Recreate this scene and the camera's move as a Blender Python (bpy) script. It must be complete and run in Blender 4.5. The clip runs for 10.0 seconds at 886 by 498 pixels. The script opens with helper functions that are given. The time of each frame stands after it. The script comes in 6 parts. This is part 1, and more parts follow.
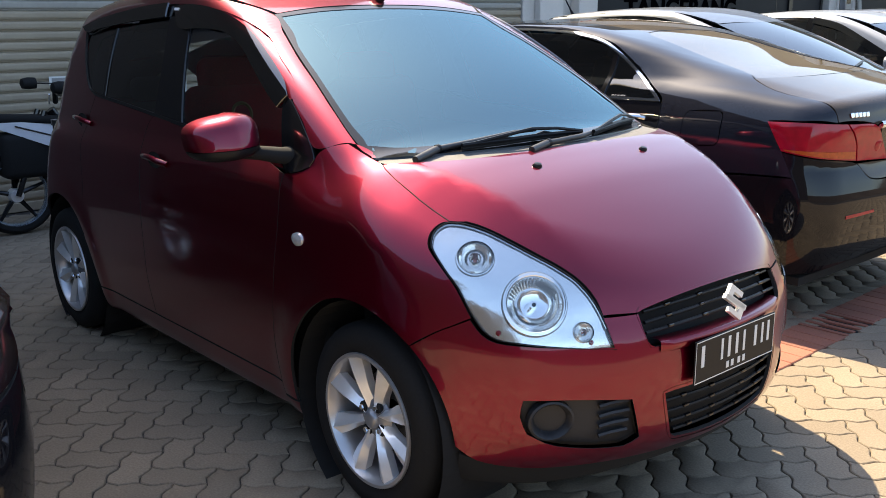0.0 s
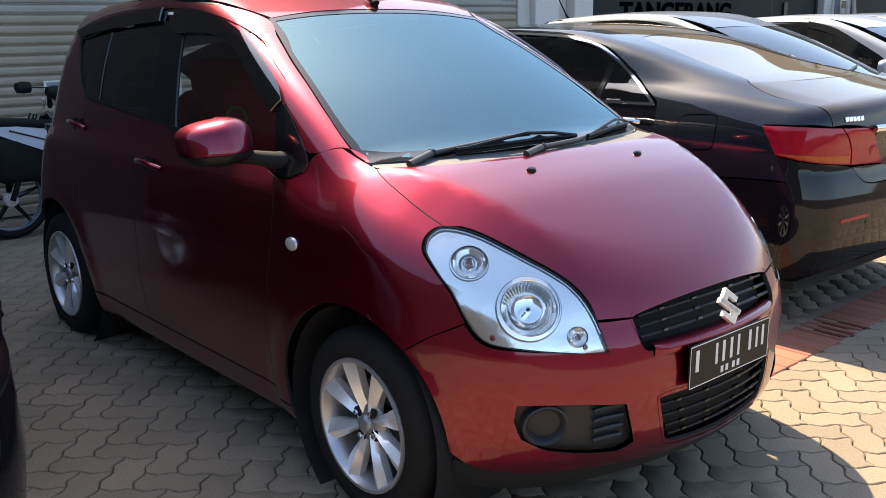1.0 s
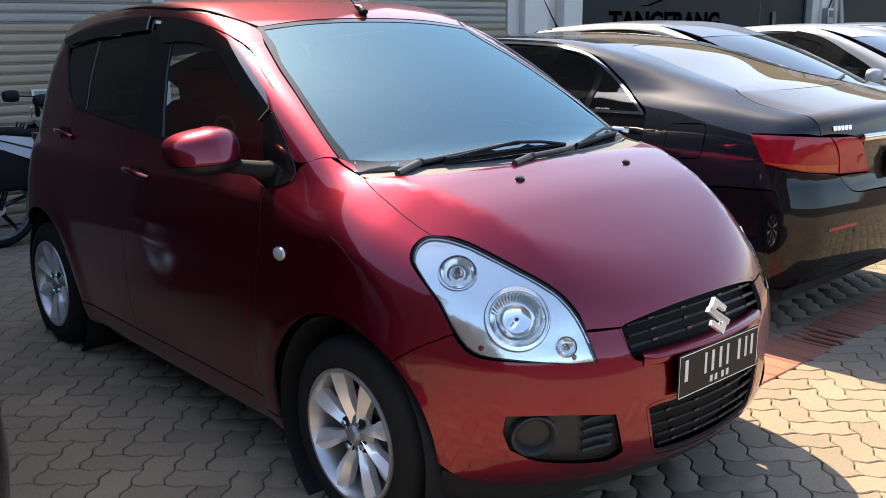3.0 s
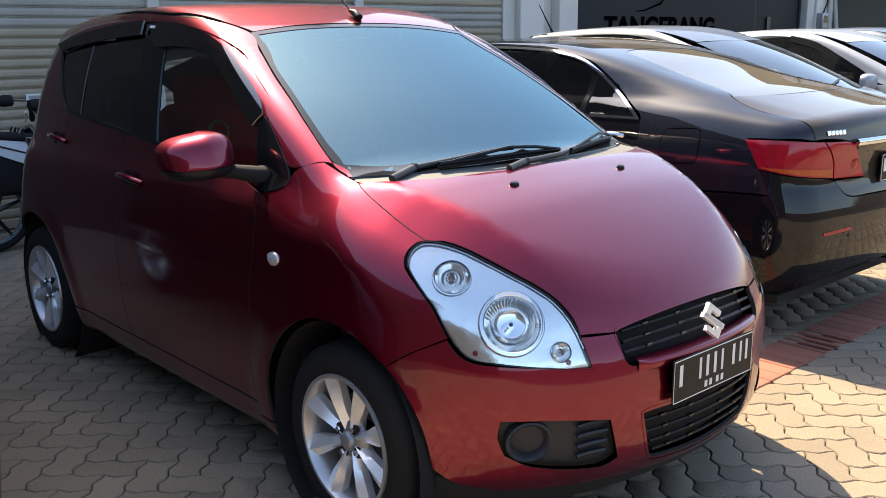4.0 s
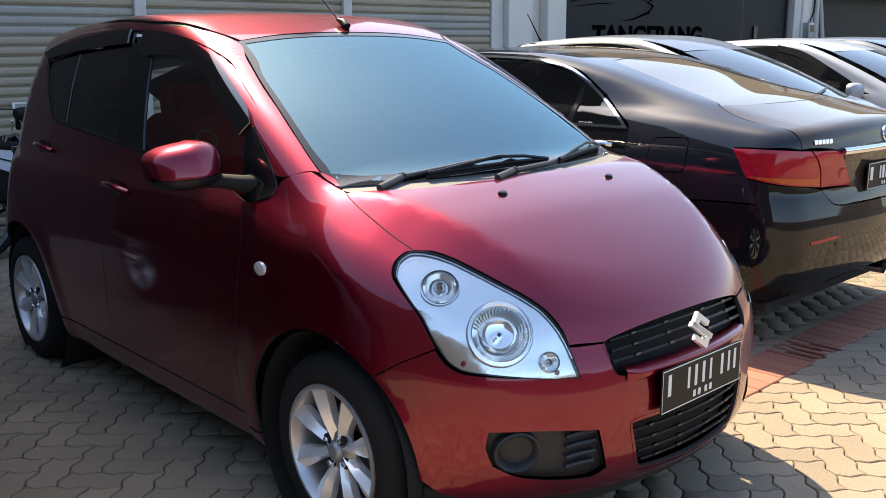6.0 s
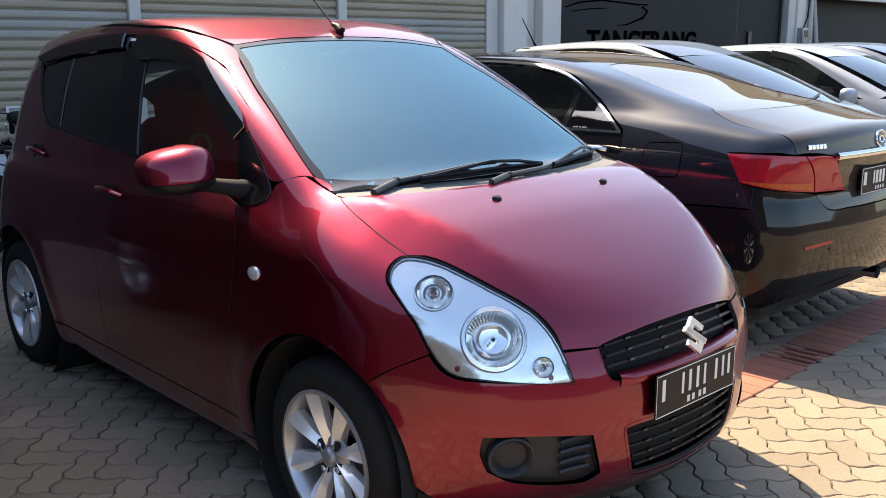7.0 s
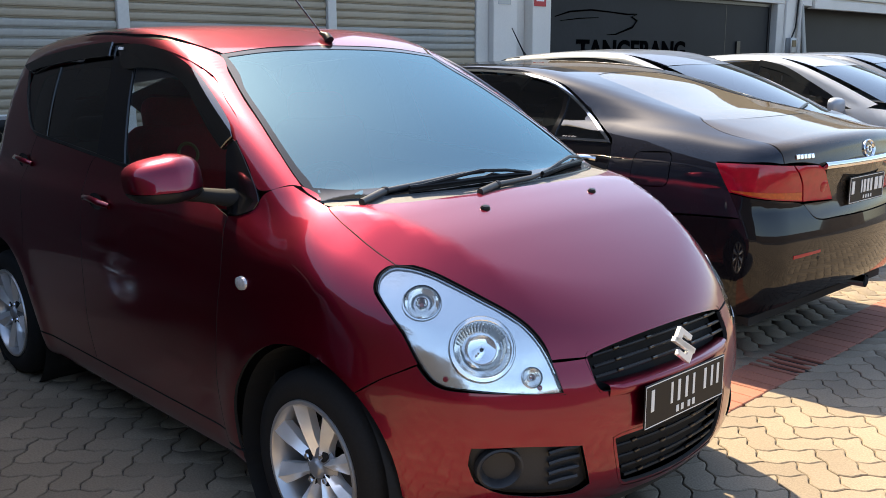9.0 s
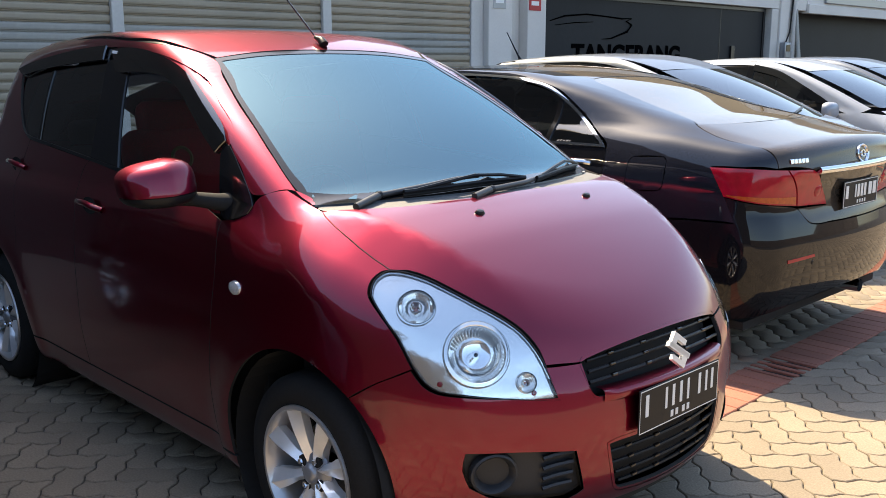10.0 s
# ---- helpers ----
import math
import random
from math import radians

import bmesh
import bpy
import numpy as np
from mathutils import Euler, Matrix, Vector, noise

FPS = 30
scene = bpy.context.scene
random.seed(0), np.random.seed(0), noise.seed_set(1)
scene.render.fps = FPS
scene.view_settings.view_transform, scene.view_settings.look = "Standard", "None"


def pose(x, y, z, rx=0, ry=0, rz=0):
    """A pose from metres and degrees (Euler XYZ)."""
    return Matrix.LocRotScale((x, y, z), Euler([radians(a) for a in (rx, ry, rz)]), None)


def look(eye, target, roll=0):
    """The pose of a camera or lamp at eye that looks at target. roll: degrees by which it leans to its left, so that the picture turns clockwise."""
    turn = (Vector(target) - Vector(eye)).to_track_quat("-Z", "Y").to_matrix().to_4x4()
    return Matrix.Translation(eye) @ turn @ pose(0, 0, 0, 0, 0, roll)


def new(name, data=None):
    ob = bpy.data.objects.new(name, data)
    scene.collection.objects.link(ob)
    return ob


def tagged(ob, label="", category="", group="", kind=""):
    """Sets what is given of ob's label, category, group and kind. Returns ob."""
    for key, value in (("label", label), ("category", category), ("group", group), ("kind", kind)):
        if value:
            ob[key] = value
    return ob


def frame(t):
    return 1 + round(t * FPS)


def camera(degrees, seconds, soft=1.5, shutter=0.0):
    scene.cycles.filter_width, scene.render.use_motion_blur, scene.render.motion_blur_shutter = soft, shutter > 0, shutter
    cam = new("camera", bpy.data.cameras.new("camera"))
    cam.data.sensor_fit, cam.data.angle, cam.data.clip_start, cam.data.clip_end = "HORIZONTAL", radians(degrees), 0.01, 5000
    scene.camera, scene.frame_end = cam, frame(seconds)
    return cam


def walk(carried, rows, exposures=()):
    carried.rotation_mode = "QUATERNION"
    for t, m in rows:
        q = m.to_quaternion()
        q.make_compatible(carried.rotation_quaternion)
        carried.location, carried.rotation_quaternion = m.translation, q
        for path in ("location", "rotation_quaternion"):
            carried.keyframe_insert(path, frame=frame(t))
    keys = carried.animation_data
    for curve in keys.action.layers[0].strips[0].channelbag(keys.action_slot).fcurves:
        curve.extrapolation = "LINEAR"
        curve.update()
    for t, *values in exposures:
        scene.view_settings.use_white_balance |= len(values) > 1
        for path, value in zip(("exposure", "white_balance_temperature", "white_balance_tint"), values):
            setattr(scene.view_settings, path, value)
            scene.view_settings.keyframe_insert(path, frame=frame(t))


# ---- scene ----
cam = camera(51.0, 10.0, soft=0.9)
PATH = [
    (0, (2.131, -2.335, 1.468), (0.668, -1.059, 0.985), -0.5),
    (0.5, (2.13, -2.332, 1.469), (0.67, -1.052, 0.99), -0.5),
    (1, (2.131, -2.326, 1.469), (0.672, -1.043, 0.994), -0.5),
    (1.5, (2.13, -2.321, 1.47), (0.673, -1.034, 0.999), -0.5),
    (2, (2.13, -2.321, 1.469), (0.676, -1.029, 1.003), -0.4),
    (2.5, (2.128, -2.318, 1.47), (0.677, -1.021, 1.008), -0.4),
    (4, (2.126, -2.307, 1.47), (0.682, -0.998, 1.022), -0.4),
    (4.5, (2.125, -2.304, 1.47), (0.684, -0.99, 1.026), -0.3),
    (5, (2.125, -2.302, 1.473), (0.687, -0.984, 1.032), -0.3),
    (5.5, (2.122, -2.299, 1.472), (0.688, -0.976, 1.036), -0.3),
    (7, (2.12, -2.293, 1.473), (0.695, -0.955, 1.051), -0.2),
    (7.5, (2.12, -2.288, 1.473), (0.697, -0.947, 1.055), -0.1),
    (8, (2.119, -2.288, 1.474), (0.699, -0.942, 1.06), -0.2),
    (8.5, (2.118, -2.285, 1.473), (0.701, -0.934, 1.065), -0.2),
    (9, (2.117, -2.282, 1.474), (0.703, -0.926, 1.07), -0.1),
    (9.5, (2.117, -2.28, 1.475), (0.706, -0.92, 1.075), -0.1),
    (10, (2.115, -2.277, 1.476), (0.708, -0.913, 1.08), -0.0),
]
walk(cam, [(t, look(eye, target, roll)) for t, eye, target, roll in PATH])

# ---- light ----
SUN = Vector((-0.7, 0.18, 1.0)).normalized()
world = bpy.data.worlds.new("world")
scene.world = world
world.use_nodes = True
wn = world.node_tree.nodes
sky = wn.new("ShaderNodeTexSky")
sky.sky_type, sky.sun_disc = "NISHITA", False
sky.sun_elevation = math.asin(SUN.z)
sky.sun_rotation = math.atan2(SUN.x, SUN.y)
sky.air_density, sky.dust_density, sky.ozone_density = 1.1, 1.8, 0.6
world.node_tree.links.new(sky.outputs[0], wn["Background"].inputs[0])
wn["Background"].inputs[1].default_value = 0.1
sun = new("sun", bpy.data.lights.new("sun", "SUN"))
sun.data.energy, sun.data.angle, sun.data.color = 3.9, radians(0.5), (1.0, 0.82, 0.57)
sun.matrix_world = look(SUN * 40, (0, 0, 0))
scene.view_settings.exposure = 2.0


# ---- materials ----
def material(name, color, rough=0.5, metal=0.0, coat=0.0, grain=0.0, scale=40.0, stain=0.0, stain_scale=2.5, bump=0.0, by_piece=0.0, ior=1.5, spec=0.5):
    """A principled surface with grain and stains at two sizes and fine relief."""
    m = bpy.data.materials.new(name)
    m.use_nodes = True
    nt = m.node_tree
    N, L = nt.nodes, nt.links
    p = N["Principled BSDF"]
    p.inputs["Base Color"].default_value = (*color, 1)
    p.inputs["Roughness"].default_value = rough
    p.inputs["Metallic"].default_value = metal
    p.inputs["Coat Weight"].default_value = coat
    p.inputs["Coat Roughness"].default_value = 0.03
    p.inputs["IOR"].default_value = ior
    p.inputs["Specular IOR Level"].default_value = spec
    if grain or stain or bump or by_piece:
        co = N.new("ShaderNodeTexCoord").outputs["Object"]
        if by_piece:
            geo = N.new("ShaderNodeNewGeometry")
            co = geo.outputs["Position"]
        n1, n2 = N.new("ShaderNodeTexNoise"), N.new("ShaderNodeTexNoise")
        for n, sc, det in ((n1, scale, 6), (n2, stain_scale, 4)):
            n.inputs["Scale"].default_value, n.inputs["Detail"].default_value = sc, det
            L.new(co, n.inputs["Vector"])

        def ramp(src, amount):
            r = N.new("ShaderNodeMapRange")
            r.inputs["From Min"].default_value, r.inputs["From Max"].default_value = 0.25, 0.75
            r.inputs["To Min"].default_value, r.inputs["To Max"].default_value = 1 - amount, 1 + amount
            L.new(src, r.inputs["Value"])
            return r.outputs[0]

        def times(a, b):
            t = N.new("ShaderNodeMath")
            t.operation = "MULTIPLY"
            L.new(a, t.inputs[0])
            L.new(b, t.inputs[1])
            return t.outputs[0]

        k = times(ramp(n1.outputs["Fac"], grain), ramp(n2.outputs["Fac"], stain))
        if by_piece:
            info = N.new("ShaderNodeObjectInfo")
            isl = N.new("ShaderNodeNewGeometry")
            add = N.new("ShaderNodeMath")
            L.new(info.outputs["Random"], add.inputs[0])
            L.new(isl.outputs["Random Per Island"], add.inputs[1])
            fr = N.new("ShaderNodeMath")
            fr.operation = "FRACT"
            L.new(add.outputs[0], fr.inputs[0])
            r = N.new("ShaderNodeMapRange")
            r.inputs["To Min"].default_value, r.inputs["To Max"].default_value = 1 - by_piece, 1 + by_piece
            L.new(fr.outputs[0], r.inputs["Value"])
            k = times(k, r.outputs[0])
        v = N.new("ShaderNodeVectorMath")
        v.operation = "SCALE"
        v.inputs[0].default_value = color
        L.new(k, v.inputs["Scale"])
        L.new(v.outputs[0], p.inputs["Base Color"])
        if bump:
            b = N.new("ShaderNodeBump")
            b.inputs["Strength"].default_value, b.inputs["Distance"].default_value = 1.0, bump
            L.new(n1.outputs["Fac"], b.inputs["Height"])
            L.new(b.outputs[0], p.inputs["Normal"])
        rr = N.new("ShaderNodeMapRange")
        rr.inputs["To Min"].default_value, rr.inputs["To Max"].default_value = max(rough - 0.08 * (grain > 0), 0.02), min(rough + 0.08 * (grain > 0), 1)
        L.new(n1.outputs["Fac"], rr.inputs["Value"])
        L.new(rr.outputs[0], p.inputs["Roughness"])
    return m


def glass(name, tint, rough=0.0, ior=1.6, sheen=(1, 1, 1)):
    """Thin tinted glass: a clear sheet with a glossy face."""
    m = bpy.data.materials.new(name)
    m.use_nodes = True
    N, L = m.node_tree.nodes, m.node_tree.links
    N.remove(N["Principled BSDF"])
    clear, gloss, mix, fres = (N.new("ShaderNodeBsdf" + k) if k in ("Transparent", "Glossy") else N.new("ShaderNode" + k) for k in ("Transparent", "Glossy", "MixShader", "Fresnel"))
    clear.inputs[0].default_value = (*tint, 1)
    gloss.inputs["Roughness"].default_value = rough
    gloss.inputs["Color"].default_value = (*sheen, 1)
    fres.inputs["IOR"].default_value = ior
    L.new(fres.outputs[0], mix.inputs[0])
    L.new(clear.outputs[0], mix.inputs[1])
    L.new(gloss.outputs[0], mix.inputs[2])
    L.new(mix.outputs[0], N["Material Output"].inputs[0])
    return m


M = {}
M["red_paint"] = material("red_paint", (0.185, 0.0018, 0.02), 0.37, 0.96, 1.0, grain=0.05, scale=900, stain=0.03, spec=0.0)
M["red_paint"].node_tree.nodes["Principled BSDF"].inputs["Coat IOR"].default_value = 1.52
M["red_paint"].node_tree.nodes["Principled BSDF"].inputs["Coat Roughness"].default_value = 0.06
M["black_paint"] = material("black_paint", (0.007, 0.007, 0.009), 0.03, 0.0, 0.0, spec=0.4, stain=0.05)
M["silver_paint"] = material("silver_paint", (0.105, 0.122, 0.15), 0.4, 0.6, 0.6, stain=0.04)
M["white_paint"] = material("white_paint", (0.27, 0.295, 0.335), 0.4, 0.2, 0.6, stain=0.04)
M["black_plastic"] = material("black_plastic", (0.011, 0.011, 0.012), 0.35, grain=0.15, scale=300, spec=0.2)
M["gloss_black"] = material("gloss_black", (0.006, 0.006, 0.007), 0.12)
# dark_cavity holds the shade of gaps and recesses in its colour; also black parts
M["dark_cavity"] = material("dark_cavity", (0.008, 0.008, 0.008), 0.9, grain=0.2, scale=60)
M["rubber"] = material("rubber", (0.013, 0.013, 0.013), 0.8, spec=0.2, grain=0.25, scale=120, bump=0.0006)
M["alloy"] = material("alloy", (0.9, 0.9, 0.9), 0.28, 0.6, stain=0.06, stain_scale=20)
M["chrome"] = material("chrome", (0.75, 0.76, 0.78), 0.06, 1.0, stain=0.03, stain_scale=30)
M["reflector"] = material("reflector", (1.0, 0.97, 0.91), 0.16, 0.85, bump=0.002, scale=20)
M["grey_cloth"] = material("grey_cloth", (0.16, 0.15, 0.14), 0.9, grain=0.3, scale=200, bump=0.001)
M["red_cloth"] = material("red_cloth", (0.48, 0.02, 0.03), 0.85, grain=0.3, scale=200, bump=0.001)
M["dash_plastic"] = material("dash_plastic", (0.34, 0.33, 0.3), 0.6, grain=0.15, scale=200)
M["lamp_red"] = material("lamp_red", (0.34, 0.002, 0.016), 0.1, 0.0, 0.1, grain=0.2, scale=30)
M["lamp_amber"] = material("lamp_amber", (0.42, 0.07, 0.012), 0.12, 0.0, 0.0, grain=0.25, scale=60)
M["plate_black"] = material("plate_black", (0.012, 0.012, 0.013), 0.5, spec=0.2, grain=0.2, scale=80, stain=0.2)
M["plate_white"] = material("plate_white", (0.72, 0.72, 0.7), 0.4, grain=0.05, scale=80)
M["windscreen"] = glass("windscreen", (0.16, 0.2, 0.21), 0.0, 3.1, (0.47, 0.72, 0.8))
M["clear_glass"] = glass("clear_glass", (0.92, 0.94, 0.93))
M["tinted_glass"] = glass("tinted_glass", (0.17, 0.17, 0.18), 0.0, 2.0)
M["lens_glass"] = glass("lens_glass", (0.93, 0.95, 0.97))
M["smoke_plastic"] = glass("smoke_plastic", (0.03, 0.03, 0.035), 0.04, 2.2)
M["paver"] = material("paver", (0.205, 0.165, 0.116), 0.85, grain=0.24, scale=130, stain=0.18, stain_scale=1.6, bump=0.0015, by_piece=0.12)
M["red_brick"] = material("red_brick", (0.25, 0.095, 0.06), 0.85, grain=0.18, scale=120, stain=0.2, stain_scale=2, bump=0.0015, by_piece=0.15)
M["joint_sand"] = material("joint_sand", (0.04, 0.036, 0.032), 0.95, grain=0.3, scale=150, stain=0.25)
M["shutter"] = material("shutter", (0.34, 0.28, 0.2), 0.55, 0.1, grain=0.06, scale=30, stain=0.12, stain_scale=1.2)
M["wall_paint"] = material("wall_paint", (0.64, 0.6, 0.55), 0.8, grain=0.04, scale=60, stain=0.08, stain_scale=0.9, bump=0.0006)
M["dark_panel"] = material("dark_panel", (0.024, 0.0245, 0.026), 0.5, spec=0.1, grain=0.1, scale=20, stain=0.15, stain_scale=1)
M["letter_black"] = material("letter_black", (0.008, 0.008, 0.009), 0.3)
M["letter_white"] = material("letter_white", (0.75, 0.75, 0.75), 0.5)
M["rust_red"] = material("rust_red", (0.4, 0.03, 0.03), 0.6)


# ---- mesh helpers ----
def mesh_of(name, verts, faces, mat, smooth=False, normals=None):
    me = bpy.data.meshes.new(name)
    me.from_pydata([tuple(map(float, v)) for v in verts], [], [tuple(map(int, f)) for f in faces])
    for m in mat if isinstance(mat, (list, tuple)) else [mat]:
        me.materials.append(m)
    if smooth or normals is not None:
        me.polygons.foreach_set("use_smooth", [True] * len(me.polygons))
    if normals is not None:
        me.normals_split_custom_set_from_vertices([tuple(map(float, n)) for n in normals])
    return me


def part(name, bm, mat, parent=None, label="", smooth=False):
    """Links a bmesh (or a finished mesh) as one object under a thing."""
    if isinstance(bm, bmesh.types.BMesh):
        me = bpy.data.meshes.new(name)
        bm.to_mesh(me)
        bm.free()
        me.materials.append(mat)
        if smooth:
            me.polygons.foreach_set("use_smooth", [True] * len(me.polygons))
            me.set_sharp_from_angle(angle=radians(38))
    else:
        me = bm
    ob = new(name, me)
    if parent is not None:
        ob.parent = parent
    if label:
        tagged(ob, label)
    return ob


def thing(name, m, label, category, group="", kind=""):
    ob = new(name)
    ob.matrix_world = m
    return tagged(ob, label, category, group, kind)


def box(x0, y0, z0, x1, y1, z1, bevel=0.0, bm=None, segments=2):
    bm = bm or bmesh.new()
    vs = [bm.verts.new((x, y, z)) for x in (x0, x1) for y in (y0, y1) for z in (z0, z1)]
    fs = [bm.faces.new([vs[i] for i in f]) for f in ((0, 1, 3, 2), (4, 6, 7, 5), (0, 4, 5, 1), (2, 3, 7, 6), (0, 2, 6, 4), (1, 5, 7, 3))]
    if bevel:
        es = list({e for f in fs for e in f.edges})
        bmesh.ops.bevel(bm, geom=es, offset=bevel, segments=segments, affect="EDGES", profile=0.5)
    return bm


def tube(points, radius, sides=8, bm=None, caps=True):
    """A round bar along points; radius may be one number or one a point."""
    bm = bm or bmesh.new()
    pts = [Vector(p) for p in points]
    rs = radius if isinstance(radius, (list, tuple)) else [radius] * len(pts)
    rings, up = [], Vector((0, 0, 1))
    for i, p in enumerate(pts):
        d = (pts[min(i + 1, len(pts) - 1)] - pts[max(i - 1, 0)]).normalized()
        a = d.cross(up if abs(d.z) < 0.95 else Vector((1, 0, 0))).normalized()
        b = d.cross(a)
        rings.append([bm.verts.new(p + (a * math.cos(t) + b * math.sin(t)) * rs[i]) for t in np.linspace(0, 2 * math.pi, sides, endpoint=False)])
    for r, s in zip(rings, rings[1:]):
        for k in range(sides):
            bm.faces.new((r[k], r[(k + 1) % sides], s[(k + 1) % sides], s[k]))
    if caps:
        bm.faces.new(rings[0][::-1])
        bm.faces.new(rings[-1])
    return bm


def turned(profile, steps=48, axis="y", bm=None, closed=False):
    """A body of revolution: profile rows of (radius, height along the axis)."""
    bm = bm or bmesh.new()
    rings = []
    for t in np.linspace(0, 2 * math.pi, steps, endpoint=False):
        c, s = math.cos(t), math.sin(t)
        rings.append([bm.verts.new((r * c, h, r * s) if axis == "y" else (r * c, r * s, h) if axis == "z" else (h, r * c, r * s)) for r, h in profile])
    n = len(profile)
    for i in range(steps):
        a, b = rings[i], rings[(i + 1) % steps]
        for k in range(n if closed else n - 1):
            bm.faces.new((a[k], b[k], b[(k + 1) % n], a[(k + 1) % n]))
    bmesh.ops.remove_doubles(bm, verts=bm.verts, dist=1e-5)
    return bm


def spline(knots):
    """A smooth function through (x, y) knots, straight beyond its ends."""
    k = np.array(knots, float)
    xs, ys = k[:, 0], k[:, 1]
    s = np.diff(ys) / np.diff(xs)
    d = np.empty(len(xs))
    d[0], d[-1] = s[0], s[-1]
    for i in range(1, len(xs) - 1):
        d[i] = 0 if s[i - 1] * s[i] <= 0 else 2 * s[i - 1] * s[i] / (s[i - 1] + s[i])

    def f(x):
        x = np.asarray(x, float)
        i = np.clip(np.searchsorted(xs, x) - 1, 0, len(xs) - 2)
        h = xs[i + 1] - xs[i]
        t = np.clip((x - xs[i]) / h, 0, 1)
        y = (2 * t**3 - 3 * t**2 + 1) * ys[i] + (t**3 - 2 * t**2 + t) * h * d[i] + (-2 * t**3 + 3 * t**2) * ys[i + 1] + (t**3 - t**2) * h * d[i + 1]
        y = y + np.where(x < xs[0], (x - xs[0]) * d[0], 0) + np.where(x > xs[-1], (x - xs[-1]) * d[-1], 0)
        return y

    return f


def smax(a, b, k):
    h = np.maximum(k - np.abs(a - b), 0) / k
    return np.maximum(a, b) + h * h * k * 0.25


def smin(a, b, k):
    return -smax(-a, -b, k)


# ---- curved bodywork: panels laid on a smooth form ----
from mathutils import geometry as geo2d


def grad(F, P, e=0.003):
    n = np.stack([F(P + np.eye(3)[i] * e) - F(P - np.eye(3)[i] * e) for i in range(3)], -1)
    return n / np.linalg.norm(n, axis=1, keepdims=True)


class Flat:
    """Panels spread on a plane through o and raised along d."""

    def __init__(self, o, u, d):
        self.o, self.u, self.d = (np.array(Vector(a)) for a in (o, Vector(u).normalized(), Vector(d).normalized()))
        self.v = np.cross(self.d, self.u)

    def uv(self, P):
        q = np.asarray(P, float) - self.o
        return np.stack([q @ self.u, q @ self.v], -1)

    def rays(self, uv):
        return self.o + uv[:, :1] * self.u + uv[:, 1:] * self.v, np.repeat(self.d[None], len(uv), 0)


class Round:
    """Panels spread round an upright axis."""

    def __init__(self, x, y, r=0.7, face=0.0):
        self.x, self.y, self.r, self.face = x, y, r, face

    def uv(self, P):
        P = np.asarray(P, float)
        a = np.arctan2(P[:, 1] - self.y, P[:, 0] - self.x) - self.face
        return np.stack([((a + math.pi) % (2 * math.pi) - math.pi) * self.r, P[:, 2]], -1)

    def rays(self, uv):
        a = uv[:, 0] / self.r + self.face
        return np.stack([0 * a + self.x, 0 * a + self.y, uv[:, 1]], -1), np.stack([np.cos(a), np.sin(a), 0 * a], -1)


def rounded(pts, step, sharp):
    """A closed line through the points, smooth but for turns sharper than that."""
    p = np.asarray(pts, float)
    n = len(p)
    corner = []
    for i in range(n):
        a, b = p[i] - p[i - 1], p[(i + 1) % n] - p[i]
        c = np.dot(a, b) / (np.linalg.norm(a) * np.linalg.norm(b) + 1e-12)
        corner.append(math.degrees(math.acos(np.clip(c, -1, 1))) > sharp)
    out = []
    for i in range(n):
        p0, p1, p2, p3 = p[i - 1], p[i], p[(i + 1) % n], p[(i + 2) % n]
        L = np.linalg.norm(p2 - p1)
        k = max(2, int(L / step))
        t1 = (p2 - p1) if corner[i] else (p2 - p0) * L / (np.linalg.norm(p2 - p1) + np.linalg.norm(p1 - p0))
        t2 = (p2 - p1) if corner[(i + 1) % n] else (p3 - p1) * L / (np.linalg.norm(p3 - p2) + np.linalg.norm(p2 - p1))
        for t in np.arange(k) / k:
            out.append((2 * t**3 - 3 * t**2 + 1) * p1 + (t**3 - 2 * t**2 + t) * t1 + (-2 * t**3 + 3 * t**2) * p2 + (t**3 - t**2) * t2)
    return np.array(out)


def inset(p, g):
    area = np.sum(p[:, 0] * np.roll(p[:, 1], -1) - np.roll(p[:, 0], -1) * p[:, 1])
    d = np.roll(p, -1, 0) - np.roll(p, 1, 0)
    nrm = np.stack([-d[:, 1], d[:, 0]], -1) / (np.linalg.norm(d, axis=1, keepdims=True) + 1e-12)
    return p + nrm * g * (1 if area > 0 else -1)


def inside(q, poly):
    x, y = q[:, 0][:, None], q[:, 1][:, None]
    a, b = poly, np.roll(poly, -1, 0)
    cross = (a[:, 1] > y) != (b[:, 1] > y)
    with np.errstate(divide="ignore", invalid="ignore"):
        xi = (b[:, 0] - a[:, 0]) * (y - a[:, 1]) / (b[:, 1] - a[:, 1]) + a[:, 0]
    return (np.sum(cross & (x < xi), 1) % 2) == 1


def on_body(F, fr, uv, reach=2.2):
    o, d = fr.rays(uv)
    ts = np.linspace(0, reach, 120)
    last = np.zeros(len(uv))
    inner = np.full(len(uv), False)
    for t in ts:
        f = F(o + d * t) < 0
        last = np.where(f, t, last)
        inner |= f
    lo, hi = last, last + ts[1]
    for _ in range(26):
        mid = (lo + hi) / 2
        f = F(o + d * mid[:, None]) < 0
        lo, hi = np.where(f, mid, lo), np.where(f, hi, mid)
    P = o + d * lo[:, None]
    return P, grad(F, P)


# paints whose folded panel edges are coloured near-black for shut-line shade
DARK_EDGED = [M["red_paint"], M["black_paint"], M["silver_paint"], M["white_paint"]]


